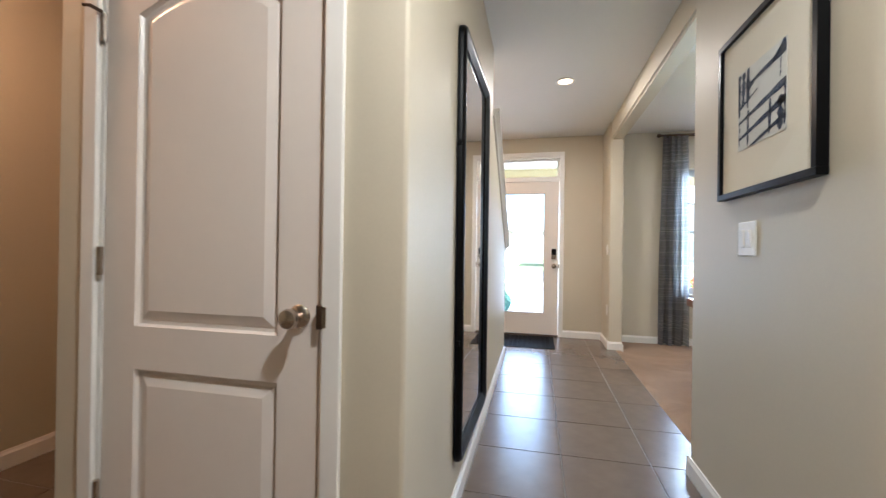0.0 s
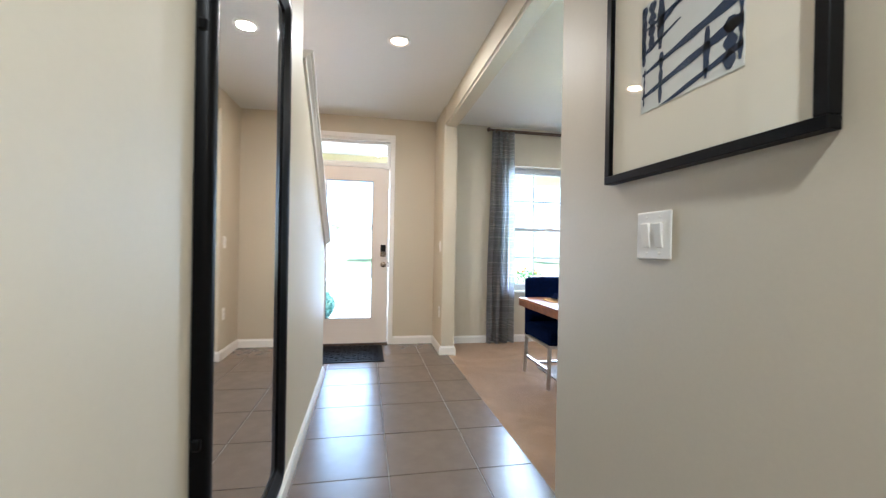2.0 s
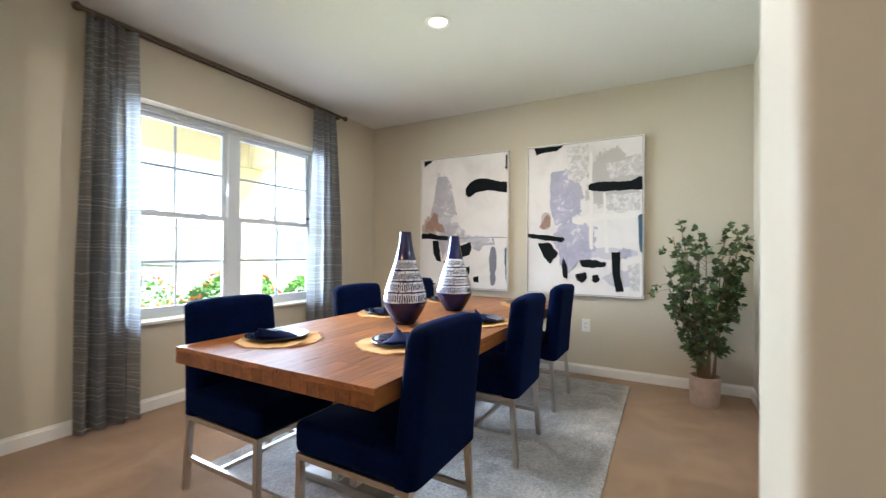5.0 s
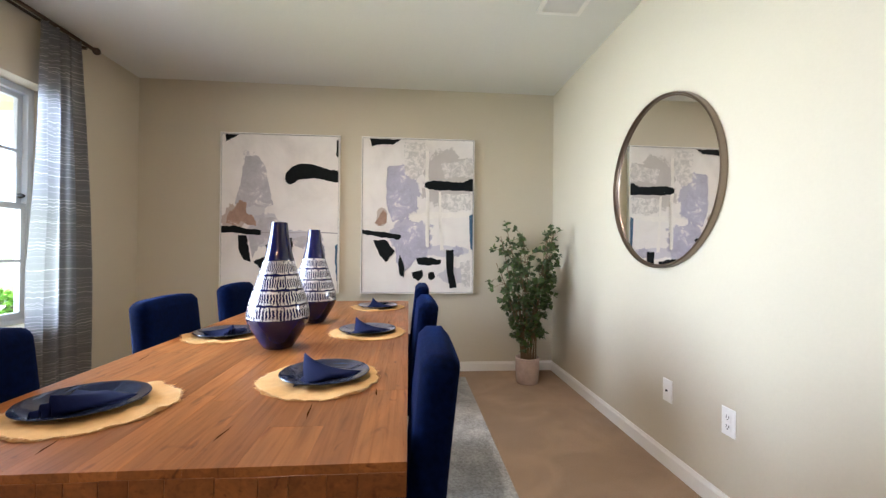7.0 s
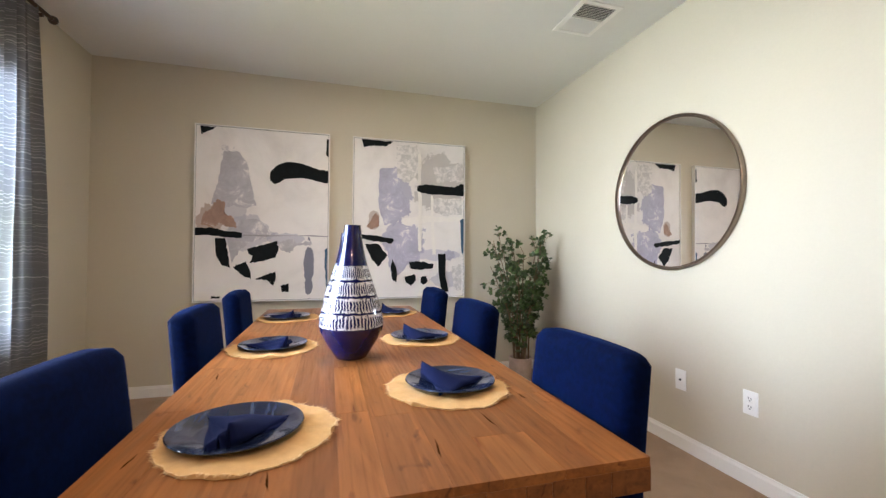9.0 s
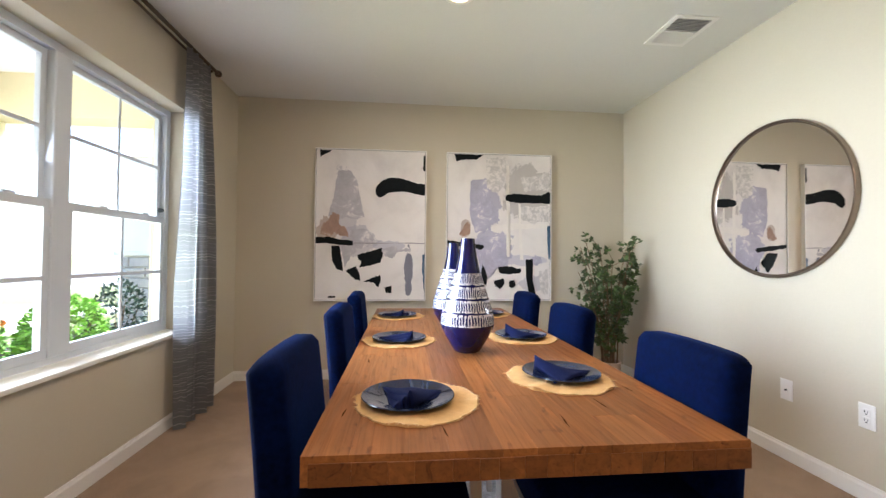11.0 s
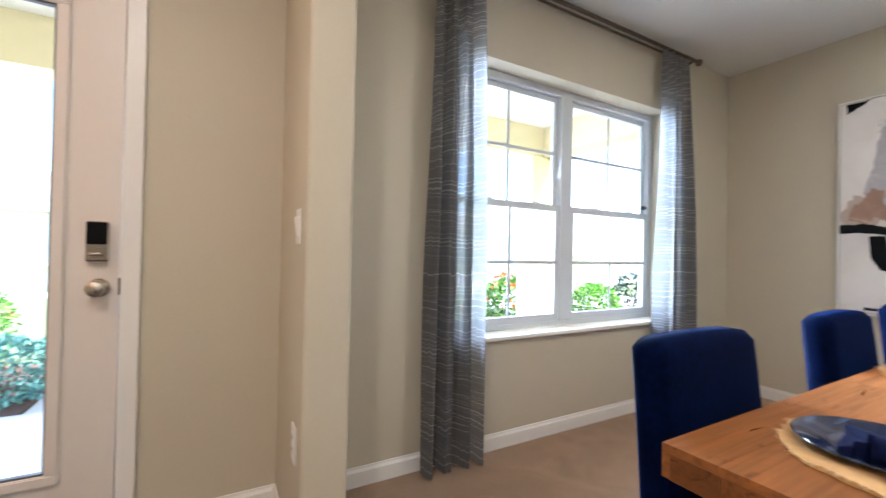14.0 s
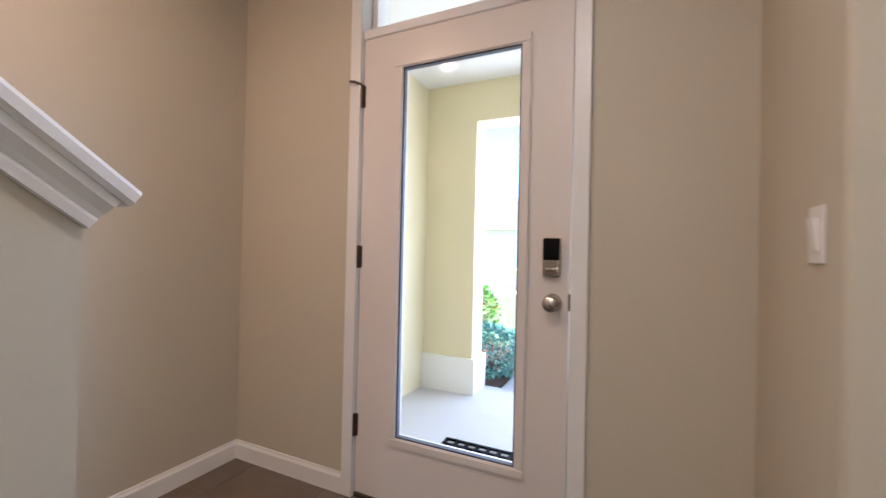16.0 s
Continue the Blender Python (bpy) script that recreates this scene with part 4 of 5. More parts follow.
def dye_mark(y0, z0, y1, z1, w0, w1, beads=0):
    """A tapering stroke with swellings on it, lying on the print."""
    bm = bmesh.new()
    n = 24
    d = Vector((y1 - y0, z1 - z0))
    side = Vector((-d.y, d.x)).normalized()
    up, dn = [], []
    for k in range(n + 1):
        u = k / n
        w = w0 + (w1 - w0) * u
        if beads:
            w *= 0.55 + 0.75 * abs(math.sin(math.pi * beads * u))
        w *= 1 + 0.12 * math.sin(19 * u + 7 * y0)
        p = Vector((y0, z0)) + d * u
        for s, into in ((1, up), (-1, dn)):
            q = p + side * (s * w)
            into.append(bm.verts.new((-0.0206, min(max(q.x, -0.149), 0.159), min(max(q.y, -0.146), 0.144))))
    for k in range(n):
        bm.faces.new((up[k], up[k + 1], dn[k + 1], dn[k]))
    part("dye_mark", bm, DYE, pr)


# strokes rise towards the left end of the print, which is its +y end
for z, slope_z, w0, w1 in ((-0.11, 0.06, 0.008, 0.004), (-0.055, 0.05, 0.013, 0.005), (0.0, 0.04, 0.014, 0.004), (0.105, 0.02, 0.012, 0.003)):
    dye_mark(-0.149, z + slope_z * 0.2, 0.155, z - slope_z * 0.6 - 0.02, w0, w1, 0)
dye_mark(-0.149, 0.135, -0.05, 0.085, 0.015, 0.002)
dye_mark(0.02, 0.09, 0.10, 0.06, 0.002, 0.010)
dye_mark(0.02, 0.045, 0.155, 0.01, 0.002, 0.008)
dye_mark(0.155, 0.14, 0.155, 0.0, 0.005, 0.004, 4)
for y, z0, z1, w, b in ((0.085, 0.145, 0.0, 0.011, 1), (0.118, 0.14, 0.02, 0.012, 4), (0.146, 0.14, -0.02, 0.007, 5), (0.145, -0.03, -0.13, 0.003, 4), (0.083, -0.01, -0.14, 0.007, 3),
                        (-0.06, -0.02, -0.135, 0.008, 1), (-0.12, -0.03, -0.14, 0.014, 3), (-0.12, 0.11, 0.03, 0.003, 4), (-0.145, 0.02, -0.13, 0.006, 3)):
    dye_mark(y, z0, y + 0.004, z1, w, w * 0.8, b)

# ---------------------------------------------------------------- paintings on the east wall
PW, PH = 1.045, 1.44


def blob(outline, seed, x=-0.0385, rough=0.004):
    """A hand-cut shape: its outline is divided and roughened, then filled. Given as (across, down) in fractions."""
    rng = random.Random(seed)
    pts = []
    n = len(outline)
    for i in range(n):
        a, b = Vector(outline[i]), Vector(outline[(i + 1) % n])
        for k in range(8):
            p = a.lerp(b, k / 8)
            off = Vector((a.y - b.y, b.x - a.x)).normalized() * (rng.uniform(-1, 1) * min(rough, 0.2 * (b - a).length) if k else 0)
            pts.append((p.x + off.x, p.y + off.y))
    bm = bmesh.new()
    vs = [bm.verts.new((x, PW / 2 - min(max(a, 0.012), 0.988) * PW, PH / 2 - min(max(b, 0.012), 0.988) * PH)) for a, b in pts]
    f = bm.faces.new(vs)
    bmesh.ops.triangulate(bm, faces=[f])
    return bm


def painting(y, z, label, canvas, shapes):
    ob = thing("painting", (XE, y, z), label, "painting", "pair of abstract paintings")
    part("canvas", boxes((-0.036, -0.002, -PW / 2 + 0.012, PW / 2 - 0.012, -PH / 2 + 0.012, PH / 2 - 0.012)), canvas, ob)
    bm = bmesh.new()
    for y0, y1, z0, z1 in ((-PW / 2, PW / 2, PH / 2 - 0.007, PH / 2), (-PW / 2, PW / 2, -PH / 2, -PH / 2 + 0.007), (-PW / 2, -PW / 2 + 0.007, -PH / 2 + 0.007, PH / 2 - 0.007), (PW / 2 - 0.007, PW / 2, -PH / 2 + 0.007, PH / 2 - 0.007)):
        add_box(bm, -0.045, -0.001, y0, y1, z0, z1)
    part("float_frame", bm, TRIM, ob, "thin white float frame")
    # grey sheet behind the canvas: the gap's shade put in as colour
    part("shadow_gap", boxes((-0.030, -0.0015, -PW / 2 + 0.007, PW / 2 - 0.007, -PH / 2 + 0.007, PH / 2 - 0.007)), GREY_LINE, ob)
    for n, (name, mat, outline) in enumerate(shapes):
        part(name, blob(outline, n + int(y * 10), -0.0372 - 0.00025 * n, 0.004 if mat is INK else 0.006), mat, ob)
    return ob


C1 = canvas_material("abstract_canvas", [((0.24, 0.20), (0.14, 0.40), (0.36, 0.35, 0.40), 0.55), ((0.40, -0.06), (0.12, 0.14), (0.34, 0.23, 0.17), 0.7), ((0.12, -0.16), (0.22, 0.18), (0.38, 0.37, 0.43), 0.6), ((-0.36, -0.45), (0.05, 0.32), (0.06, 0.07, 0.13), 0.8), ((-0.16, -0.20), (0.2, 0.06), (0.36, 0.36, 0.45), 0.6)])
painting(4.351, 1.442, "abstract painting with a grey wash and black strokes on off-white", C1, [
    ("wash", GREY_WASH, [(0.20, 0.15), (0.30, 0.14), (0.36, 0.19), (0.38, 0.24), (0.40, 0.33), (0.44, 0.45), (0.34, 0.47), (0.27, 0.45), (0.22, 0.47), (0.12, 0.45), (0.17, 0.31)]),
    ("wash", GREY_WASH, [(0.30, 0.53), (0.46, 0.53), (0.53, 0.58), (0.52, 0.63), (0.40, 0.66), (0.33, 0.70), (0.27, 0.78), (0.24, 0.66), (0.24, 0.60)]),
    ("wash", GREY_WASH, [(0.60, 0.66), (0.72, 0.64), (0.74, 0.66), (0.86, 0.65), (0.86, 0.67), (0.74, 0.68), (0.70, 0.72), (0.62, 0.70)]),
    ("stain", RUST, [(0.05, 0.56), (0.07, 0.50), (0.11, 0.48), (0.16, 0.42), (0.22, 0.44), (0.20, 0.50), (0.28, 0.52), (0.30, 0.58), (0.22, 0.57), (0.18, 0.55), (0.14, 0.58), (0.08, 0.57)]),
    ("pencil_line", GREY_LINE, [(0.0, 0.618), (0.99, 0.618), (0.99, 0.623), (0.0, 0.624)]),
    ("black_stroke", INK, [(0.54, 0.25), (0.59, 0.21), (0.66, 0.185), (0.78, 0.19), (0.90, 0.215), (0.99, 0.225), (0.99, 0.298), (0.90, 0.29), (0.78, 0.272), (0.68, 0.275), (0.63, 0.29), (0.61, 0.31), (0.57, 0.315), (0.54, 0.30)]),
    ("black_stroke", INK, [(0.01, 0.585), (0.14, 0.583), (0.24, 0.60), (0.34, 0.605), (0.34, 0.635), (0.24, 0.634), (0.12, 0.625), (0.01, 0.622)]),
    ("black_stroke", INK, [(0.15, 0.64), (0.22, 0.64), (0.24, 0.71), (0.26, 0.81), (0.20, 0.79), (0.16, 0.74)]),
    ("black_stroke", INK, [(0.38, 0.70), (0.46, 0.68), (0.60, 0.65), (0.61, 0.70), (0.59, 0.745), (0.50, 0.77), (0.40, 0.78), (0.43, 0.735), (0.39, 0.73)]),
    ("black_stroke", INK, [(0.28, 0.80), (0.37, 0.77), (0.40, 0.82), (0.41, 0.87), (0.36, 0.86)]),
    ("black_stroke", INK, [(0.44, 0.87), (0.52, 0.845), (0.59, 0.83), (0.59, 0.88), (0.57, 0.91), (0.53, 0.88)]),
    ("black_stroke", INK, [(0.63, 0.91), (0.69, 0.90), (0.69, 0.95), (0.64, 0.945)]),
    ("black_corner", INK, [(0.04, 0.012), (0.15, 0.012), (0.12, 0.03), (0.06, 0.05), (0.045, 0.06)]),
    ("black_corner", INK, [(0.97, 0.03), (0.99, 0.03), (0.99, 0.14), (0.965, 0.12), (0.98, 0.08)]),
    ("signature", INK, [(0.13, 0.968), (0.19, 0.966), (0.19, 0.978), (0.13, 0.98)]),
    ("teal_edge", TEAL, [(0.965, 0.70), (0.99, 0.69), (0.99, 0.95), (0.975, 0.85)]),
])
C2 = canvas_material("abstract_canvas_2", [((0.14, 0.24), (0.17, 0.30), (0.34, 0.33, 0.44), 0.8), ((-0.28, 0.36), (0.30, 0.32), (0.36, 0.33, 0.31), 0.6), ((0.05, -0.20), (0.22, 0.22), (0.36, 0.35, 0.47), 0.75), ((-0.34, -0.55), (0.16, 0.10), (0.40, 0.38, 0.45), 0.6), ((0.33, -0.02), (0.06, 0.10), (0.32, 0.22, 0.16), 0.6), ((-0.25, -0.32), (0.28, 0.06), (0.38, 0.37, 0.50), 0.5)])
painting(3.110, 1.442, "abstract painting with violet-grey patches and black strokes on off-white", C2, [
    ("wash", WASH, [(0.23, 0.19), (0.38, 0.18), (0.40, 0.27), (0.43, 0.34), (0.48, 0.38), (0.50, 0.46), (0.43, 0.48), (0.36, 0.53), (0.27, 0.54), (0.22, 0.42), (0.22, 0.28)]),
    ("wash", WASH, [(0.25, 0.60), (0.36, 0.56), (0.50, 0.57), (0.59, 0.63), (0.60, 0.70), (0.54, 0.76), (0.48, 0.77), (0.42, 0.84), (0.36, 0.86), (0.31, 0.80), (0.30, 0.70)]),
    ("wash", WASH, [(0.79, 0.72), (0.84, 0.69), (0.90, 0.70), (0.91, 0.74), (0.86, 0.76), (0.80, 0.75)]),
    ("dry_brush", DRY_WASH, [(0.88, 0.80), (0.97, 0.78), (0.97, 0.96), (0.90, 0.95)]),
    ("dry_brush", DRY_WASH, [(0.37, 0.03), (0.55, 0.02), (0.60, 0.09), (0.56, 0.20), (0.47, 0.27), (0.38, 0.24)]),
    ("dry_brush", DRY_WASH, [(0.70, 0.16), (0.98, 0.12), (0.98, 0.25), (0.84, 0.24), (0.74, 0.26)]),
    ("dry_brush", DRY_WASH, [(0.68, 0.36), (0.97, 0.35), (0.97, 0.46), (0.80, 0.47), (0.72, 0.44)]),
    ("stain", RUST, [(0.15, 0.52), (0.19, 0.47), (0.22, 0.48), (0.22, 0.55), (0.15, 0.57), (0.12, 0.55)]),
    ("pale_stroke", CREAM_STROKE, [(0.42, 0.50), (0.60, 0.475), (0.97, 0.48), (0.97, 0.50), (0.70, 0.51), (0.50, 0.54), (0.42, 0.53)]),
    ("pale_stroke", CREAM_STROKE, [(0.56, 0.08), (0.59, 0.08), (0.60, 0.70), (0.57, 0.70)]),
    ("pale_stroke", CREAM_STROKE, [(0.68, 0.34), (0.70, 0.34), (0.73, 0.72), (0.70, 0.72)]),
    ("black_stroke", INK, [(0.56, 0.285), (0.62, 0.272), (0.80, 0.278), (0.90, 0.278), (0.97, 0.255), (0.99, 0.255), (0.99, 0.335), (0.90, 0.332), (0.70, 0.335), (0.59, 0.328), (0.555, 0.31)]),
    ("black_stroke", INK, [(0.0, 0.595), (0.16, 0.605), (0.34, 0.622), (0.355, 0.64), (0.33, 0.655), (0.16, 0.64), (0.0, 0.62)]),
    ("black_stroke", INK, [(0.11, 0.66), (0.22, 0.66), (0.30, 0.73), (0.22, 0.80), (0.16, 0.75)]),
    ("black_stroke", INK, [(0.34, 0.75), (0.38, 0.82), (0.38, 0.90), (0.34, 0.88), (0.33, 0.80)]),
    ("black_stroke", INK, [(0.49, 0.77), (0.58, 0.765), (0.71, 0.785), (0.70, 0.81), (0.58, 0.82), (0.50, 0.81)]),
    ("black_stroke", INK, [(0.45, 0.865), (0.54, 0.85), (0.55, 0.89), (0.51, 0.92), (0.46, 0.90)]),
    ("black_stroke", INK, [(0.60, 0.865), (0.64, 0.86), (0.66, 0.895), (0.62, 0.915), (0.59, 0.90)]),
    ("black_stroke", INK, [(0.75, 0.72), (0.82, 0.72), (0.82, 0.86), (0.85, 0.96), (0.79, 0.97), (0.76, 0.86)]),
    ("black_corner", INK, [(0.07, 0.012), (0.34, 0.012), (0.28, 0.045), (0.16, 0.05), (0.09, 0.06)]),
    ("teal_edge", TEAL, [(0.955, 0.50), (0.99, 0.48), (0.99, 0.73), (0.97, 0.70)]),
])

# ---------------------------------------------------------------- round mirror
rm = thing("round_mirror", (2.765, YS, 1.503), "large round wall mirror in a thin bronze frame", "mirror")
R = 0.468
part("frame", lathe([(R - 0.020, 0.002), (R, 0.002), (R, 0.030), (R - 0.003, 0.033), (R - 0.009, 0.033), (R - 0.011, 0.030), (R - 0.012, 0.018), (R - 0.020, 0.016), (R - 0.020, 0.002)], 96, pose(0, 0, 0, -90, 0, 0)), DARK_METAL, rm, "", True)
part("mirror_glass", lathe([(0, 0.003), (R - 0.018, 0.003), (R - 0.018, 0.014), (0, 0.014)], 96, pose(0, 0, 0, -90, 0, 0)), SILVER, rm)

# ---------------------------------------------------------------- rug, table
rug = part("area_rug", box(-1.24, 1.24, -0.92, 0.92, 0, 0.014, 0.004, 2), RUG)
rug.matrix_world = pose(2.99, 3.60, CARPET_Z)
tagged(rug, "pale grey textured area rug under the dining table", "rug")
FLOOR_RUG = CARPET_Z + 0.014
TX0, TX1, TY0, TY1, TZ = 1.453, 4.02, 3.190, 4.260, 0.702
table = thing("dining_table", ((TX0 + TX1) / 2, (TY0 + TY1) / 2, FLOOR_RUG), "long thick oak plank dining table on steel posts", "table")
widths = [0.115, 0.090, 0.135, 0.100, 0.120, 0.085, 0.130, 0.095, 0.140, 0.110]
scale_w = (TY1 - TY0) / sum(widths)
y = -(TY1 - TY0) / 2
hx, tz = (TX1 - TX0) / 2, TZ - FLOOR_RUG
rng = random.Random(5)
for n, w in enumerate(widths):
    w *= scale_w
    cuts = [-hx, rng.uniform(-1.12, -0.72), rng.uniform(-0.45, 0.0), rng.uniform(0.25, 0.75), hx]
    for a, b in zip(cuts, cuts[1:]):
        bm = box(a, b, -w / 2, w / 2, -0.068, 0, 0.0005, 1)
        p = part("plank", bm, OAK, table)
        p.location = (0, y + w / 2, tz)
    y += w
# short blocks glued under the top layer at both ends
for side in (-1, 1):
    y = -(TY1 - TY0) / 2
    while y < (TY1 - TY0) / 2 - 0.02:
        w = min(rng.uniform(0.045, 0.095), (TY1 - TY0) / 2 - y)
        xa, xb = sorted((side * hx, side * (hx + 0.003)))
        p = part("end_block", box(xa, xb, 0.0006, w - 0.0006, -0.068, -0.016 - rng.uniform(0, 0.003), 0.0008, 1), END_GRAIN, table)
        p.location = (0, y, tz)
        y += w
for cx in (-0.78, 0.78):
    tr = part("trestle_top", box(cx - 0.05, cx + 0.05, -0.38, 0.38, tz - 0.088, tz - 0.0685, 0.002), STEEL, table)
    for cyy in (-0.05, 0.06):
        part("post", box(cx - 0.04, cx + 0.04, cyy - 0.022, cyy + 0.022, 0.035, tz - 0.088, 0.003), STEEL, table, "brushed steel post")
    part("foot", box(cx - 0.05, cx + 0.05, -0.27, 0.27, 0.0, 0.035, 0.004), STEEL, table, "brushed steel foot plate")
part("stretcher", box(-0.74, 0.74, -0.018, 0.028, 0.012, 0.046, 0.003), STEEL, table)
# drying cracks in the top
for n, (x, yy, ln, a) in enumerate([(1.56, 3.93, 0.06, 8), (1.60, 3.60, 0.07, -6), (2.27, 4.18, 0.07, 10), (2.55, 3.95, 0.05, -8), (1.85, 3.28, 0.05, 4), (1.70, 4.2, 0.05, -5), (3.0, 3.3, 0.06, 6), (1.72, 3.44, 0.08, 5)]):
    bm = bmesh.new()
    ln *= 1.3
    pts = [(-ln / 2, 0), (-ln / 6, 0.004), (ln / 5, 0.0018), (ln / 2, 0.001), (ln / 6, -0.0012), (-ln / 5, -0.0006)]
    bm.faces.new([bm.verts.new((px, py, 0.0006)) for px, py in pts])
    c = part("crack", bm, CRACK, table)
    c.matrix_local = pose(x - (TX0 + TX1) / 2, yy - (TY0 + TY1) / 2, tz, 0, 0, a)


# ---------------------------------------------------------------- dining chairs: origin on the floor, sitter faces +y
def dining_chair():
    ob = thing("dining_chair", (0, 0, 0), "navy velvet dining chair with brushed steel legs", "chair", "chairs round the table")
    W, D = 0.235, 0.27
    bm = box(-W, W, -D + 0.02, D, 0.335, 0.455, 0.028, 4)
    for v in bm.verts:
        if v.co.z > 0.44:
            v.co.z += 0.012 * (1 - (v.co.x / W) ** 2) * (1 - ((v.co.y) / D) ** 2)
    part("seat", bm, VELVET, ob, "", True)
    bm = bmesh.new()
    nx, nz = 26, 22
    front_face, back_face = [], []
    for j in range(nz + 1):
        v = j / nz
        z = 0.335 + v * 0.515
        lean = -0.045 * v ** 1.3
        rf, rb = [], []
        for i in range(nx + 1):
            u = i / nx * 2 - 1
            wide = W * (1.0 - 0.05 * v)
            edge = (1 - abs(u) ** 12)
            topr = 1 - max(0, (v - 0.94) / 0.06) ** 2
            corner = 0.020 * (abs(u) ** 14) * max(0, (v - 0.8) / 0.2) ** 2
            crown = 0.008 * (1 - u * u) * max(0, (v - 0.8) / 0.2)
            half = 0.024 + 0.024 * (edge ** 0.5) * (topr ** 0.5 if topr > 0 else 0)
            c = -D + 0.045 + lean
            rf.append(bm.verts.new((u * wide, c + half, z - corner + crown)))
            rb.append(bm.verts.new((u * wide, c - half, z - corner + crown)))
        front_face.append(rf)
        back_face.append(rb)
    for g in (front_face, back_face):
        for a, b in zip(g, g[1:]):
            for i in range(nx):
                bm.faces.new((a[i], a[i + 1], b[i + 1], b[i]))
    for j in range(nz):
        for i in (0, nx):
            bm.faces.new((front_face[j][i], front_face[j + 1][i], back_face[j + 1][i], back_face[j][i]))
    for j in (0, nz):
        for i in range(nx):
            bm.faces.new((front_face[j][i], front_face[j][i + 1], back_face[j][i + 1], back_face[j][i]))
    back = part("backrest", bm, VELVET, ob)
    for p in back.data.polygons:
        p.use_smooth = True
    back.data.set_sharp_from_angle(angle=radians(75))
    t = 0.0125
    lx, fy, by = W - 0.018, D - 0.022, -D + 0.030
    part("seat_frame", boxes((-lx - t, lx + t, fy - t, fy + t, 0.312, 0.334), (-lx - t, lx + t, by - t, by + t, 0.312, 0.334), (-lx - t, -lx + t, by + t, fy - t, 0.312, 0.334), (lx - t, lx + t, by + t, fy - t, 0.312, 0.334)), STEEL, ob)
    for sx in (-1, 1):
        for yy, splay in ((fy, 0.0), (by, -0.025)):
            bm = bmesh.new()
            vs = add_box(bm, -t, t, -t, t, 0, 0.312)
            for v in vs:
                if v.co.z < 0.1:
                    v.co.y += splay
                    v.co.x += sx * 0.004
            leg = part("leg", bm, STEEL, ob)
            leg.location = (sx * lx, yy, 0)
        part("side_stretcher", boxes((sx * lx - 0.008, sx * lx + 0.008, by - 0.012, fy - 0.012, 0.118, 0.140)), STEEL, ob)
    part("cross_stretcher", boxes((-lx + 0.008, lx - 0.008, -0.03, -0.008, 0.120, 0.138)), STEEL, ob)
    for piece in ob.children:
        if piece.name.startswith("leg"):
            for v in piece.data.vertices:
                if v.co.z > 0.1:
                    v.co.z += 0.02
        else:
            piece.location.z = 0.02
    return ob


chair = dining_chair()
SPOTS = [(1.785, 4.112, 180), (2.765, 4.115, 180), (3.58, 4.115, 180), (1.785, 3.380, 0), (2.73, 3.365, 0), (3.58, 3.362, 0)]
for n, (x, y, a) in enumerate(SPOTS):
    m = pose(x, y, FLOOR_RUG, 0, 0, a + (n * 37 % 5 - 2) * 0.5)
    if n == 0:
        chair.matrix_world = m
    else:
        copy_thing(chair, m)


# ---------------------------------------------------------------- place settings
def placemat_meshes(seed):
    """The woven disc and, apart, its frayed edge of loose threads."""
    rng = random.Random(seed)
    disc, fringe = bmesh.new(), bmesh.new()
    n = 180
    ph = [rng.uniform(0, 6.28) for _ in range(3)]
    inner, low, pts = [], [], []
    c = disc.verts.new((0, 0, 0.003))
    for i in range(n):
        a = 2 * math.pi * i / n
        r = 0.184 + 0.004 * math.sin(3 * a + ph[0]) + 0.003 * math.sin(11 * a + ph[1]) + 0.002 * math.sin(23 * a + ph[2])
        lift = 0.003 + 0.007 * max(0, math.sin(4 * a + ph[2])) ** 2 + 0.003 * max(0, math.sin(9 * a + ph[1]))
        pts.append((a, r, lift))
        inner.append(disc.verts.new((r * math.cos(a), r * math.sin(a), lift)))
        low.append(disc.verts.new((r * math.cos(a), r * math.sin(a), 0.0)))
    for i in range(n):
        j = (i + 1) % n
        disc.faces.new((c, inner[i], inner[j]))
        disc.faces.new((inner[i], inner[j], low[j], low[i]))
    disc.faces.new(low[::-1])
    for i in range(3 * n):
        a, r, lift = pts[i // 3]
        clump = 0.6 + 0.7 * max(0, math.sin(29 * a + ph[0]) + 0.5 * math.sin(13 * a + ph[2]))
        a += rng.uniform(-0.02, 0.02)
        f, bend = (0.005 + 0.008 * rng.random()) * clump, rng.uniform(-0.05, 0.05)
        p = [Vector((q * math.cos(a + da), q * math.sin(a + da), z)) for q, da, z in ((r - 0.003, -0.008, lift), (r - 0.003, 0.008, lift), (r + f, bend, max(0.0005, lift * 0.6 + rng.uniform(-0.001, 0.005))))]
        vs = [fringe.verts.new(q) for q in p] + [fringe.verts.new((p[0] + p[1]) / 2 - Vector((0, 0, 0.0015)))]
        for f3 in ((0, 1, 2), (0, 2, 3), (1, 3, 2)):
            fringe.faces.new([vs[k] for k in f3])
    return finish(disc, "placemat", JUTE), finish(fringe, "fringe", FRINGE)


PLATE_PROFILE = [(0, 0.0), (0.075, 0.0), (0.085, 0.003), (0.130, 0.011), (0.148, 0.016), (0.150, 0.018), (0.148, 0.020), (0.128, 0.0165), (0.095, 0.009), (0.085, 0.0075), (0, 0.007)]
plate_mesh = finish(lathe(PLATE_PROFILE, 48), "dinner_plate", PLATE, True)


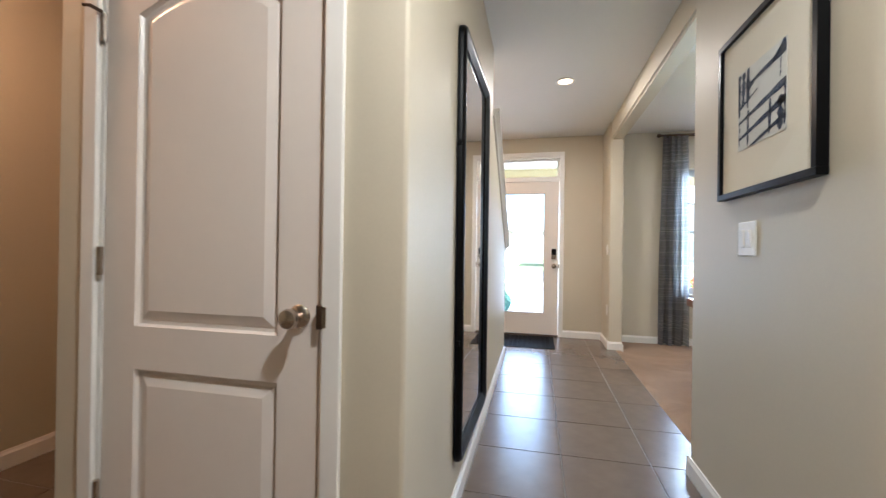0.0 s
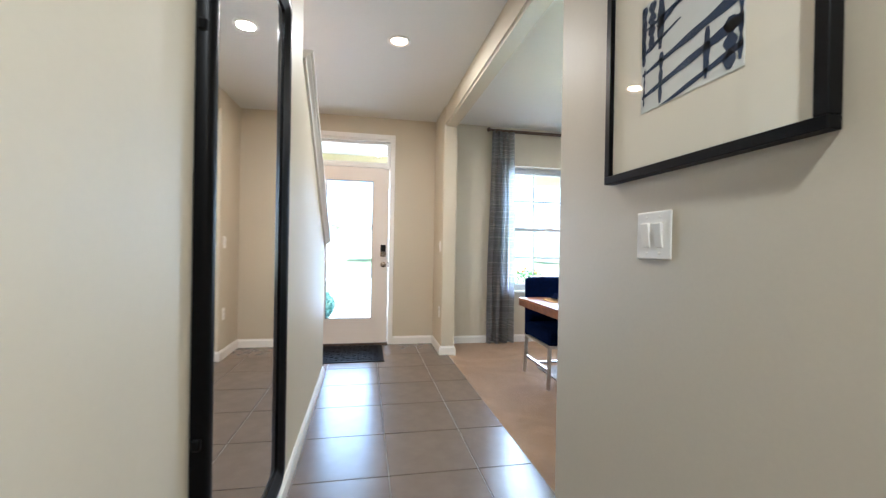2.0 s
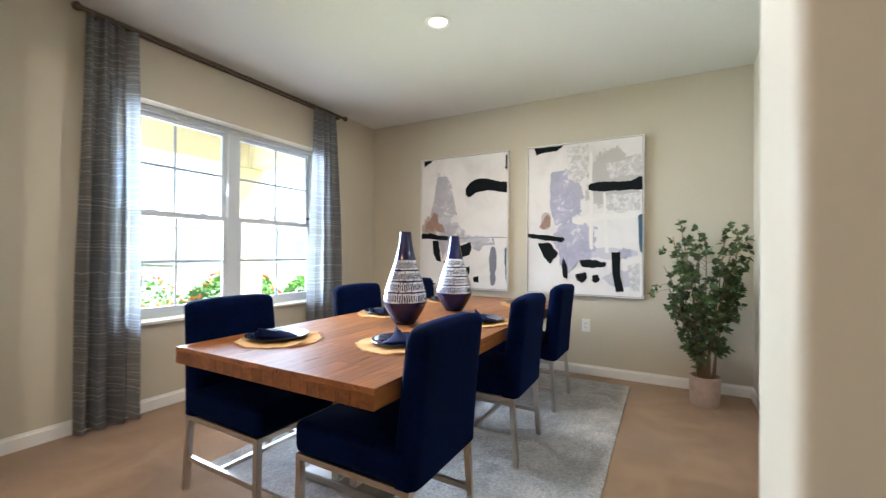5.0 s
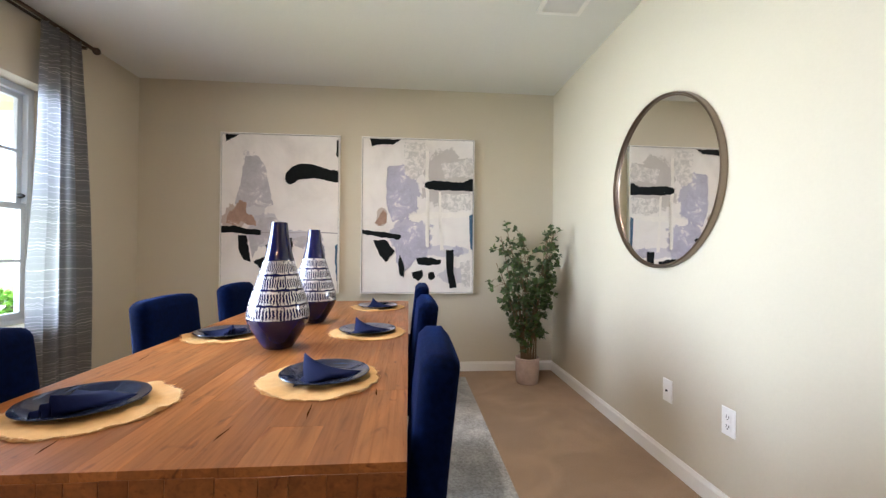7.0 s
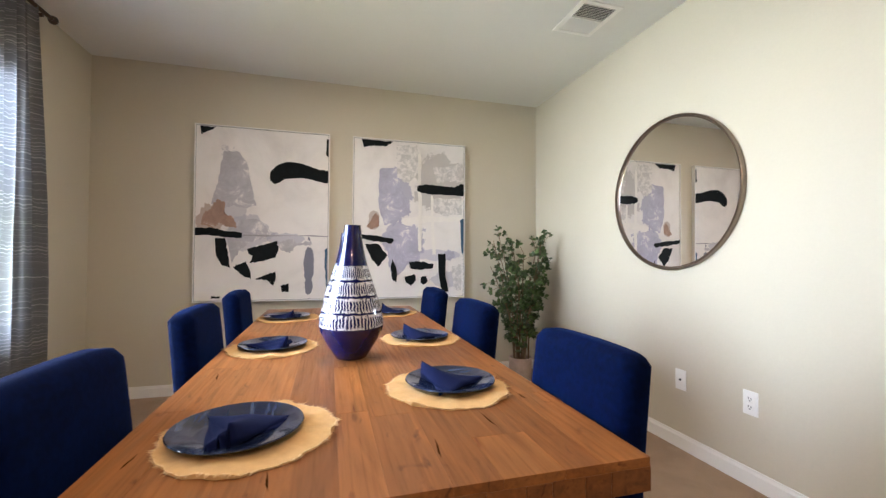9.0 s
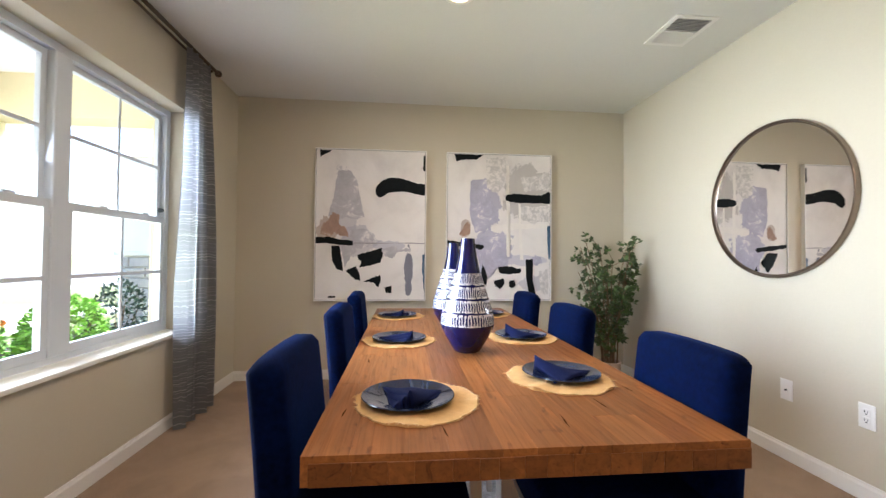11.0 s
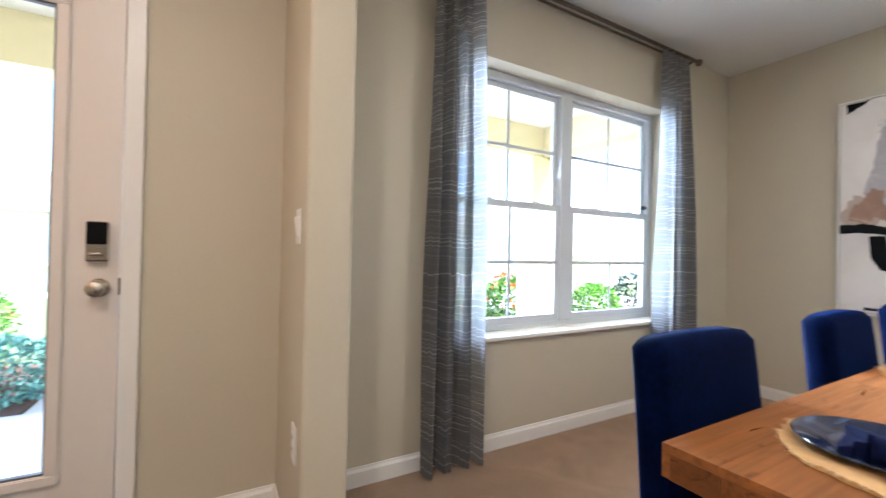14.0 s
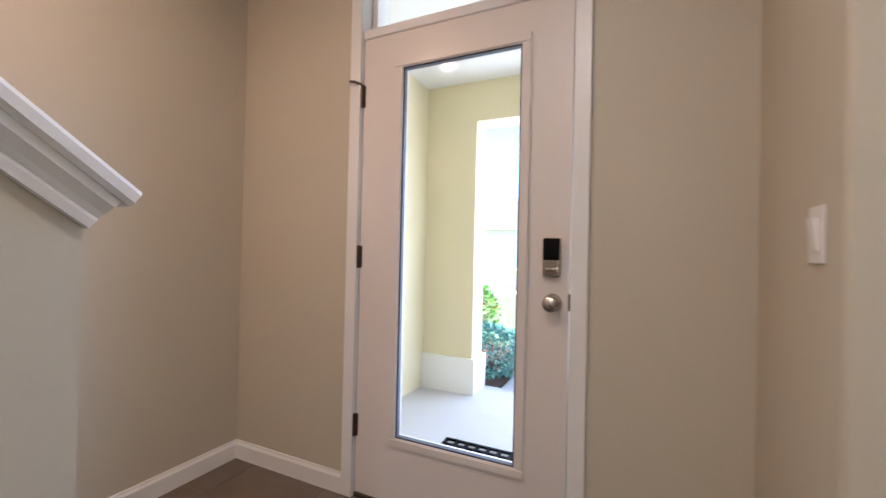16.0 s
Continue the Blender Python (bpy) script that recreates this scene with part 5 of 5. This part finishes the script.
def napkin_mesh(seed):
    """A square folded to a triangle and tented: a tall peak, two wings and layered hems."""
    rng = random.Random(seed)
    bm = bmesh.new()
    for layer in range(3):
        s, z, tw = 1 - 0.05 * layer, 0.0035 * layer, 0.07 * layer
        n = 10
        rows = []
        for j in range(n + 1):
            v = j / n
            row = []
            for i in range(n + 1):
                u = i / n * 2 - 1
                half = 0.085 * (1 - 0.94 * v) * s
                x = u * half + 0.010 * math.sin(2.5 * v + layer)
                y = -0.055 + 0.150 * v * s
                h = z + (0.004 + 0.056 * (layer + 1) / 3 * v ** 1.2) * (1 - abs(u) ** 1.6) + 0.002 * math.sin(6 * u + 3 * v + layer)
                ca, sa = math.cos(tw), math.sin(tw)
                row.append(bm.verts.new((x * ca - y * sa, x * sa + y * ca, max(0.0003, h))))
            rows.append(row)
        for a, b in zip(rows, rows[1:]):
            for i in range(n):
                bm.faces.new((a[i], a[i + 1], b[i + 1], b[i]))
    return finish(bm, "napkin", NAPKIN, True)


napkin_a, napkin_b = napkin_mesh(1), napkin_mesh(2)
mats = [placemat_meshes(k) for k in range(3)]
SETTINGS = [(1.778, 4.021, (1.772, 3.994), 70), (2.675, 4.057, (2.668, 4.058), 110), (3.53, 4.08, (3.54, 4.075), 95), (1.992, 3.456, (1.972, 3.468), -60), (2.72, 3.394, (2.709, 3.388), -70), (3.605, 3.41, (3.62, 3.41), -85)]
for n, (x, y, (mx_, my_), a) in enumerate(SETTINGS):
    mat_ob = new("placemat", mats[n % 3][0])
    new("fringe", mats[n % 3][1]).parent = mat_ob
    mat_ob.matrix_world = pose(mx_, my_, TZ + 0.0004, 0, 0, 50 * n)
    tagged(mat_ob, "round straw-coloured cotton placemat with frayed edge", "placemat", "placemats on the table")
    pl = new("dinner_plate", plate_mesh)
    pl.matrix_world = pose(x, y, TZ + 0.0055, 0, 0, 25 * n) @ Matrix.Diagonal((0.94, 0.94, 1.0, 1.0))
    tagged(pl, "round navy glazed dinner plate with pale streaks", "plate", "plates on the placemats")
    nk = new("napkin", napkin_a if n % 2 else napkin_b)
    nk.matrix_world = pose(x - 0.01, y - 0.01 if y > 3.7 else y + 0.01, TZ + 0.0135, 0, 0, a)
    nk.scale = (1.25, 1.2, 0.85)
    sol = nk.modifiers.new("cloth", "SOLIDIFY")
    sol.thickness = 0.0016
    tagged(nk, "navy cloth napkin folded to a point on its plate", "napkin", "napkins on the plates")

# ---------------------------------------------------------------- vases
VP = [(0, 0.0), (0.052, 0.0), (0.06, 0.0039), (0.082, 0.0387), (0.108, 0.0822), (0.122, 0.1141), (0.126, 0.1354), (0.124, 0.1596), (0.115, 0.1982), (0.1, 0.2466), (0.083, 0.2998), (0.066, 0.35), (0.054, 0.3916), (0.044, 0.44), (0.037, 0.4835), (0.033, 0.5173), (0.032, 0.527), (0.028, 0.528), (0.026, 0.5125), (0.036, 0.4255), (0, 0.4158)]
rings = {"base": VP[:6] + [(0.125, 0.1257)], "band": [(0.125, 0.1257)] + VP[6:11] + [(0.0600, 0.3694)], "neck": [(0.0600, 0.3694)] + VP[12:]}
vase_meshes = {name: finish(lathe(p, 64), name, VASE, True) for name, p in rings.items()}
for x, y, a in ((2.422, 3.738, 20), (3.030, 3.732, 140)):
    v = thing("vase", (x, y, TZ + 0.0006), "tall glossy navy vase with a white patterned band", "vase", "vases on the table", a)
    for name, me in vase_meshes.items():
        new(name, me).parent = v


# ---------------------------------------------------------------- plants
def add_leaf(bm, at, way, normal, length, width):
    """A pointed leaf of four faces, folded along its rib."""
    way = way.normalized()
    side = way.cross(normal)
    side = side.normalized() if side.length > 1e-4 else way.orthogonal().normalized()
    up = side.cross(way)
    a, tip = bm.verts.new(at), bm.verts.new(at + way * length - up * 0.12 * length)
    m1 = bm.verts.new(at + way * length * 0.5)
    l, r = (bm.verts.new(at + way * length * 0.48 + side * s * width + up * 0.10 * width) for s in (1, -1))
    for f in ((a, l, m1), (l, tip, m1), (a, m1, r), (m1, tip, r)):
        bm.faces.new(f)


def unit(rng):
    while True:
        v = Vector((rng.uniform(-1, 1), rng.uniform(-1, 1), rng.uniform(-1, 1)))
        if 0.05 < v.length < 1:
            return v.normalized()


plant = thing("potted_plant", (4.09, 2.16, CARPET_Z), "leafy green artificial tree in a weathered clay pot", "plant")
pot = part("pot", lathe([(0, 0), (0.085, 0), (0.092, 0.008), (0.098, 0.06), (0.102, 0.14), (0.100, 0.20), (0.104, 0.214), (0.100, 0.222), (0.090, 0.220), (0.088, 0.19), (0, 0.188)], 40), POT, plant, "", True)
part("soil", lathe([(0, 0.196), (0.089, 0.192)], 24), SOIL, pot)
rng = random.Random(11)
twigs, leaves = bmesh.new(), bmesh.new()
for s in range(17):
    a = 2 * math.pi * s / 17 + rng.uniform(-0.3, 0.3)
    r0 = 0.03 + 0.03 * rng.random()
    top = rng.uniform(0.85, 1.30)
    out = rng.uniform(0.10, 0.27) * (0.6 + 0.4 * top / 1.3)
    pts = []
    for k in range(7):
        u = k / 6
        w = r0 + out * u ** 1.6
        pts.append(Vector((w * math.cos(a) + 0.015 * math.sin(5 * u + s), w * math.sin(a) + 0.015 * math.cos(4 * u + 2 * s), 0.19 + (top - 0.19) * u)))
    part("stem", tube(pts, (0.007, 0.0025), 6), BARK, plant)
    for k in range(rng.randint(17, 23)):
        u = rng.uniform(0.20, 1.0)
        i = min(5, int(u * 6))
        p = pts[i].lerp(pts[i + 1], u * 6 - i)
        d = (unit(rng) + Vector((math.cos(a), math.sin(a), 0.9)) * 0.6).normalized()
        ln = rng.uniform(0.05, 0.13) * (0.6 + 0.5 * u)
        q = p + d * ln
        q.x, q.y = min(q.x, 0.30), max(q.y, -0.28)
        tube([p, p.lerp(q, 0.5) + Vector((0, 0, 0.008)), q], (0.0022, 0.0012), 4, twigs)
        for _ in range(rng.randint(5, 8)):
            at = p.lerp(q, rng.uniform(0.7, 1.05))
            add_leaf(leaves, at, (unit(rng) + d * 0.7 + Vector((0, 0, 0.25))), unit(rng) + Vector((0, 0, 1.2)), rng.uniform(0.034, 0.056), rng.uniform(0.015, 0.023))
tagged(part("twigwork", twigs, BARK, plant), kind="stuff")
part("crown", leaves, LEAF, plant)

# ---------------------------------------------------------------- door mat
dm = thing("door_mat", (-0.13, 5.20, 0.0), "black rubber door mat with a chevron relief by the front door", "mat")
part("mat_base", box(-0.43, 0.43, -0.335, 0.335, 0.0, 0.008, 0.003), MAT_RUBBER, dm)
bm = bmesh.new()
for i in range(14):
    for j in range(10):
        cx, cyy = -0.36 + i * 0.055, -0.27 + j * 0.06
        add_box(bm, -0.024, 0.024, -0.006, 0.006, 0.008, 0.0115, pose(cx, cyy, 0, 0, 0, 35 if (i + j // 2) % 2 else -35))
part("mat_relief", bm, MAT_RUBBER, dm)
om = thing("porch_mat", (-0.12, 6.25, -0.10), "dark rubber scraper mat with slots on the porch", "mat")
bm = bmesh.new()
for k in range(11):
    add_box(bm, -0.38 + k * 0.07, -0.36 + k * 0.07, -0.24, 0.24, 0.0, 0.012)
for k in range(8):
    add_box(bm, -0.38, 0.36, -0.24 + k * 0.066, -0.222 + k * 0.066, 0.002, 0.014)
part("grid", bm, MAT_RUBBER, om)

# ---------------------------------------------------------------- porch and outdoors
GZ = -0.14
structure("ground", boxes((-400, 400, YNO + 0.01, 800, GZ - 0.3, GZ), (-400, 400, -400, YB - 0.4, GZ - 0.3, GZ), (-400, XC - 0.3, YB - 0.4, YNO + 0.01, GZ - 0.3, GZ), (XE + 0.3, 400, YB - 0.4, YNO + 0.01, GZ - 0.3, GZ)), GRASS, "sunlit front lawn", "ground")
PX0, PX1, PY = -1.13, 4.12, 7.33
structure("porch_floor", boxes((PX0 - 0.2, PX1 + 0.1, YNO, PY + 0.28, GZ - 0.1, -0.10)), CONCRETE, "pale concrete porch floor", "floor")
structure("path", boxes((-0.50, 1.1, PY + 0.28, 16, GZ - 0.1, GZ + 0.012)), CONCRETE, "pale concrete front path", "path")
structure("driveway", boxes((6.0, 11.5, 10.2, 19, GZ - 0.1, GZ + 0.014)), CONCRETE, "wide pale concrete driveway", "driveway")
structure("road", boxes((-200, 200, 19, 26, GZ - 0.1, GZ + 0.008)), ASPHALT, "grey asphalt street", "road")
structure("pavement", boxes((-200, 200, 16, 17.4, GZ - 0.1, GZ + 0.02)), CONCRETE, "pale concrete pavement", "pavement")
structure("porch_ceiling", boxes((PX0 - 0.25, PX1 + 0.15, YNO, PY + 0.3, 2.56, 2.68)), STUCCO_TRIM, "cream porch ceiling", "ceiling")
structure("porch_wall", boxes((PX0 - 0.2, PX0, YNO, PY + 0.24, -0.1, 2.56), (PX0, -0.66, PY, PY + 0.24, -0.1, 2.56)), STUCCO, "yellow stucco porch wall", "wall")
structure("porch_plinth", boxes((PX0, -0.63, PY - 0.03, PY + 0.27, -0.1, 0.20)), STUCCO_TRIM, "white stucco plinth of the porch wall", "plinth")
structure("porch_beam", boxes((-0.66, PX1 + 0.1, PY, PY + 0.24, 2.22, 2.56), (PX1 - 0.14, PX1 + 0.1, YNO, PY, 2.22, 2.56)), STUCCO, "yellow stucco porch beam", "beam")
for x0, y0 in ((3.86, PY - 0.03), (PX1 - 0.16, YNO)):
    col = tagged(new("porch_column"), "square yellow stucco porch column with white base", "column", "porch columns")
    col.location = (x0 + 0.14, y0 + 0.14, -0.1)
    w = 0.19 if y0 > 7 else 0.13
    part("shaft", box(-w, w, -0.13, 0.13, 0.2, 2.32, 0.01), STUCCO, col)
    part("base", box(-w - 0.03, w + 0.03, -0.14, 0.155, 0, 0.3, 0.01), STUCCO_TRIM, col)
wing = thing("garage_wing", (7.7, 8.7, GZ), "cream stucco wing of the house with stone veneer", "building")
part("wall", boxes((0, 4, -2.8, 0, 0, 2.9)), STUCCO_TRIM, wing)
part("roof", prism([(-0.05, 2.9), (4.2, 2.9), (2.0, 3.9)], 1, -2.8, 0.05), ROOF, wing)
part("stone_cap", box(-0.09, 0, -2.8, 0.06, 1.26, 1.33, 0.01), STUCCO_TRIM, wing)
rng = random.Random(2)
for row in range(7):
    z, y = 0.04 + row * 0.173, -2.6 - 0.1 * (row % 2)
    while y < -0.1:
        w = min(rng.uniform(0.22, 0.5), -y)
        part("stone", box(-0.06 - 0.015 * rng.random(), 0, y, y + w - 0.02, z, z + 0.155, 0.012), STONE, wing)
        y += w


def shrub(at, rx, ry, h, count, mat, label, seed, flowers=0, size=0.06):
    rng = random.Random(seed)
    ob = thing("shrub", at, label, "shrub")
    stems, crown, petals = bmesh.new(), bmesh.new(), bmesh.new()
    for k in range(9):
        d = unit(rng)
        tube([(0, 0, -0.02), (d.x * rx * 0.4, d.y * ry * 0.4, h * 0.35), (d.x * rx * 0.8, d.y * ry * 0.8, h * (0.6 + 0.25 * rng.random()))], (0.012, 0.004), 5, stems)
    lumps = [(unit(rng), rng.uniform(0.2, 0.45)) for _ in range(9)]
    for k in range(count):
        d = unit(rng)
        r = (0.62 + 0.38 * rng.random() ** 0.4) * (1 + sum(b * max(0, d.dot(l)) ** 8 for l, b in lumps) * 0.5)
        p = Vector((d.x * rx * r, d.y * ry * r, max(0.02, h * 0.5 + d.z * h * 0.5 * r)))
        add_leaf(crown, p, d + unit(rng) * 0.9, unit(rng) + Vector((0, 0, 1)), size * rng.uniform(0.7, 1.3), size * rng.uniform(0.22, 0.36))
    for k in range(flowers):
        d = unit(rng)
        p = Vector((d.x * rx, d.y * ry, h * 0.55 + abs(d.z) * h * 0.55))
        for _ in range(6):
            add_leaf(petals, p, unit(rng), unit(rng), 0.05, 0.02)
    part("stemwork", stems, BARK, ob)
    part("crown", crown, mat, ob)
    if flowers:
        part("blossoms", petals, FLOWER, ob, "orange blossoms")
    else:
        petals.free()


structure("flower_bed", boxes((1.1, 5.6, PY + 0.3, PY + 1.9, GZ - 0.1, GZ + 0.03), (-2.6, -0.52, PY + 0.3, PY + 1.9, GZ - 0.1, GZ + 0.03), (4.45, 7.6, 6.9, 9.4, GZ - 0.1, GZ + 0.035)), SOIL, "mulched flower bed", "flower bed")
shrub((3.25, 8.5, GZ), 0.5, 0.45, 0.80, 1400, SHRUB, "green shrub with orange blossoms in front of the porch", 1, 40)
shrub((4.62, 8.5, GZ), 0.76, 0.45, 0.86, 4200, SHRUB, "green shrub with a crown of orange blossoms in the flower bed", 2, 70, 0.07)
shrub((1.75, 8.4, GZ), 0.45, 0.4, 0.74, 1000, SHRUB, "green shrub with orange blossoms beside the path", 3, 30)
shrub((-0.76, 8.10, GZ), 0.34, 0.32, 0.50, 2600, BLUE_SHRUB, "low blue-green shrub beside the front path", 4, 0, 0.045)
shrub((-1.3, 9.3, GZ), 0.2, 0.2, 0.80, 1100, SHRUB, "upright green shrub with orange blossoms near the porch", 5, 12)
shrub((5.25, 7.65, GZ), 0.34, 0.34, 0.82, 3000, LIME_SHRUB, "bright green shrub beside the porch", 6)
shrub((5.82, 7.5, GZ), 0.25, 0.3, 0.90, 1200, DARK_SHRUB, "dark clipped shrub by the stone veneer", 7)


def far_house(x, y, w, label):
    ob = thing("house", (x, y, GZ), label, "house", "houses across the street")
    part("wall", boxes((-w / 2, w / 2, -4, 4, 0, 3)), STUCCO_TRIM, ob)
    part("roof", prism([(-w / 2 - 0.5, 3), (w / 2 + 0.5, 3), (w / 4, 5.2), (-w / 4, 5.2)], 1, -4.5, 4.5), ROOF, ob)
    for k in (-0.3, 0.28):
        wd = part("window", boxes((k * w - 0.7, k * w + 0.7, -4.06, -3.99, 0.9, 2.3)), TRIM, ob)
        part("pane", boxes((k * w - 0.62, k * w + 0.62, -4.08, -4.06, 0.98, 2.22)), CONCRETE, wd)
    part("door", boxes((-0.5, 0.5, -4.06, -3.99, 0, 2.1)), TRIM, ob)


far_house(-9, 38, 13, "cream single-storey house across the street")
far_house(8, 39, 14, "cream single-storey house across the street")
far_house(25, 38, 13, "cream single-storey house across the street")

# ---------------------------------------------------------------- floor tiles
TILE_P = 0.4585
tile_mesh = finish(box(-TILE_P / 2 + 0.003, TILE_P / 2 - 0.003, -TILE_P / 2 + 0.003, TILE_P / 2 - 0.003, -0.009, 0.0, 0.001, 1), "tile", TILE)
floor_ob = bpy.data.objects["floor"]
for i in range(-6, 2):
    for j in range(-13, 7):
        x0, y0 = 0.226 + i * TILE_P, 2.845 + j * TILE_P
        if x0 < XC - 0.3 or y0 + TILE_P < YB:
            continue
        x1, y1 = min(x0 + TILE_P, 0.979), min(y0 + TILE_P, YN + 0.01)
        if x0 > 0.97 or y0 > YN:
            continue
        if abs(x1 - x0 - TILE_P) < 1e-6 and abs(y1 - y0 - TILE_P) < 1e-6:
            t_ob = new("tile", tile_mesh)
            t_ob.location = (x0 + TILE_P / 2, y0 + TILE_P / 2, 0)
        else:
            t_ob = new("tile", finish(box(x0 + 0.003, x1 - 0.003, y0 + 0.003, y1 - 0.003, -0.009, 0.0, 0.001, 1), "tile", TILE))
        t_ob.parent = floor_ob
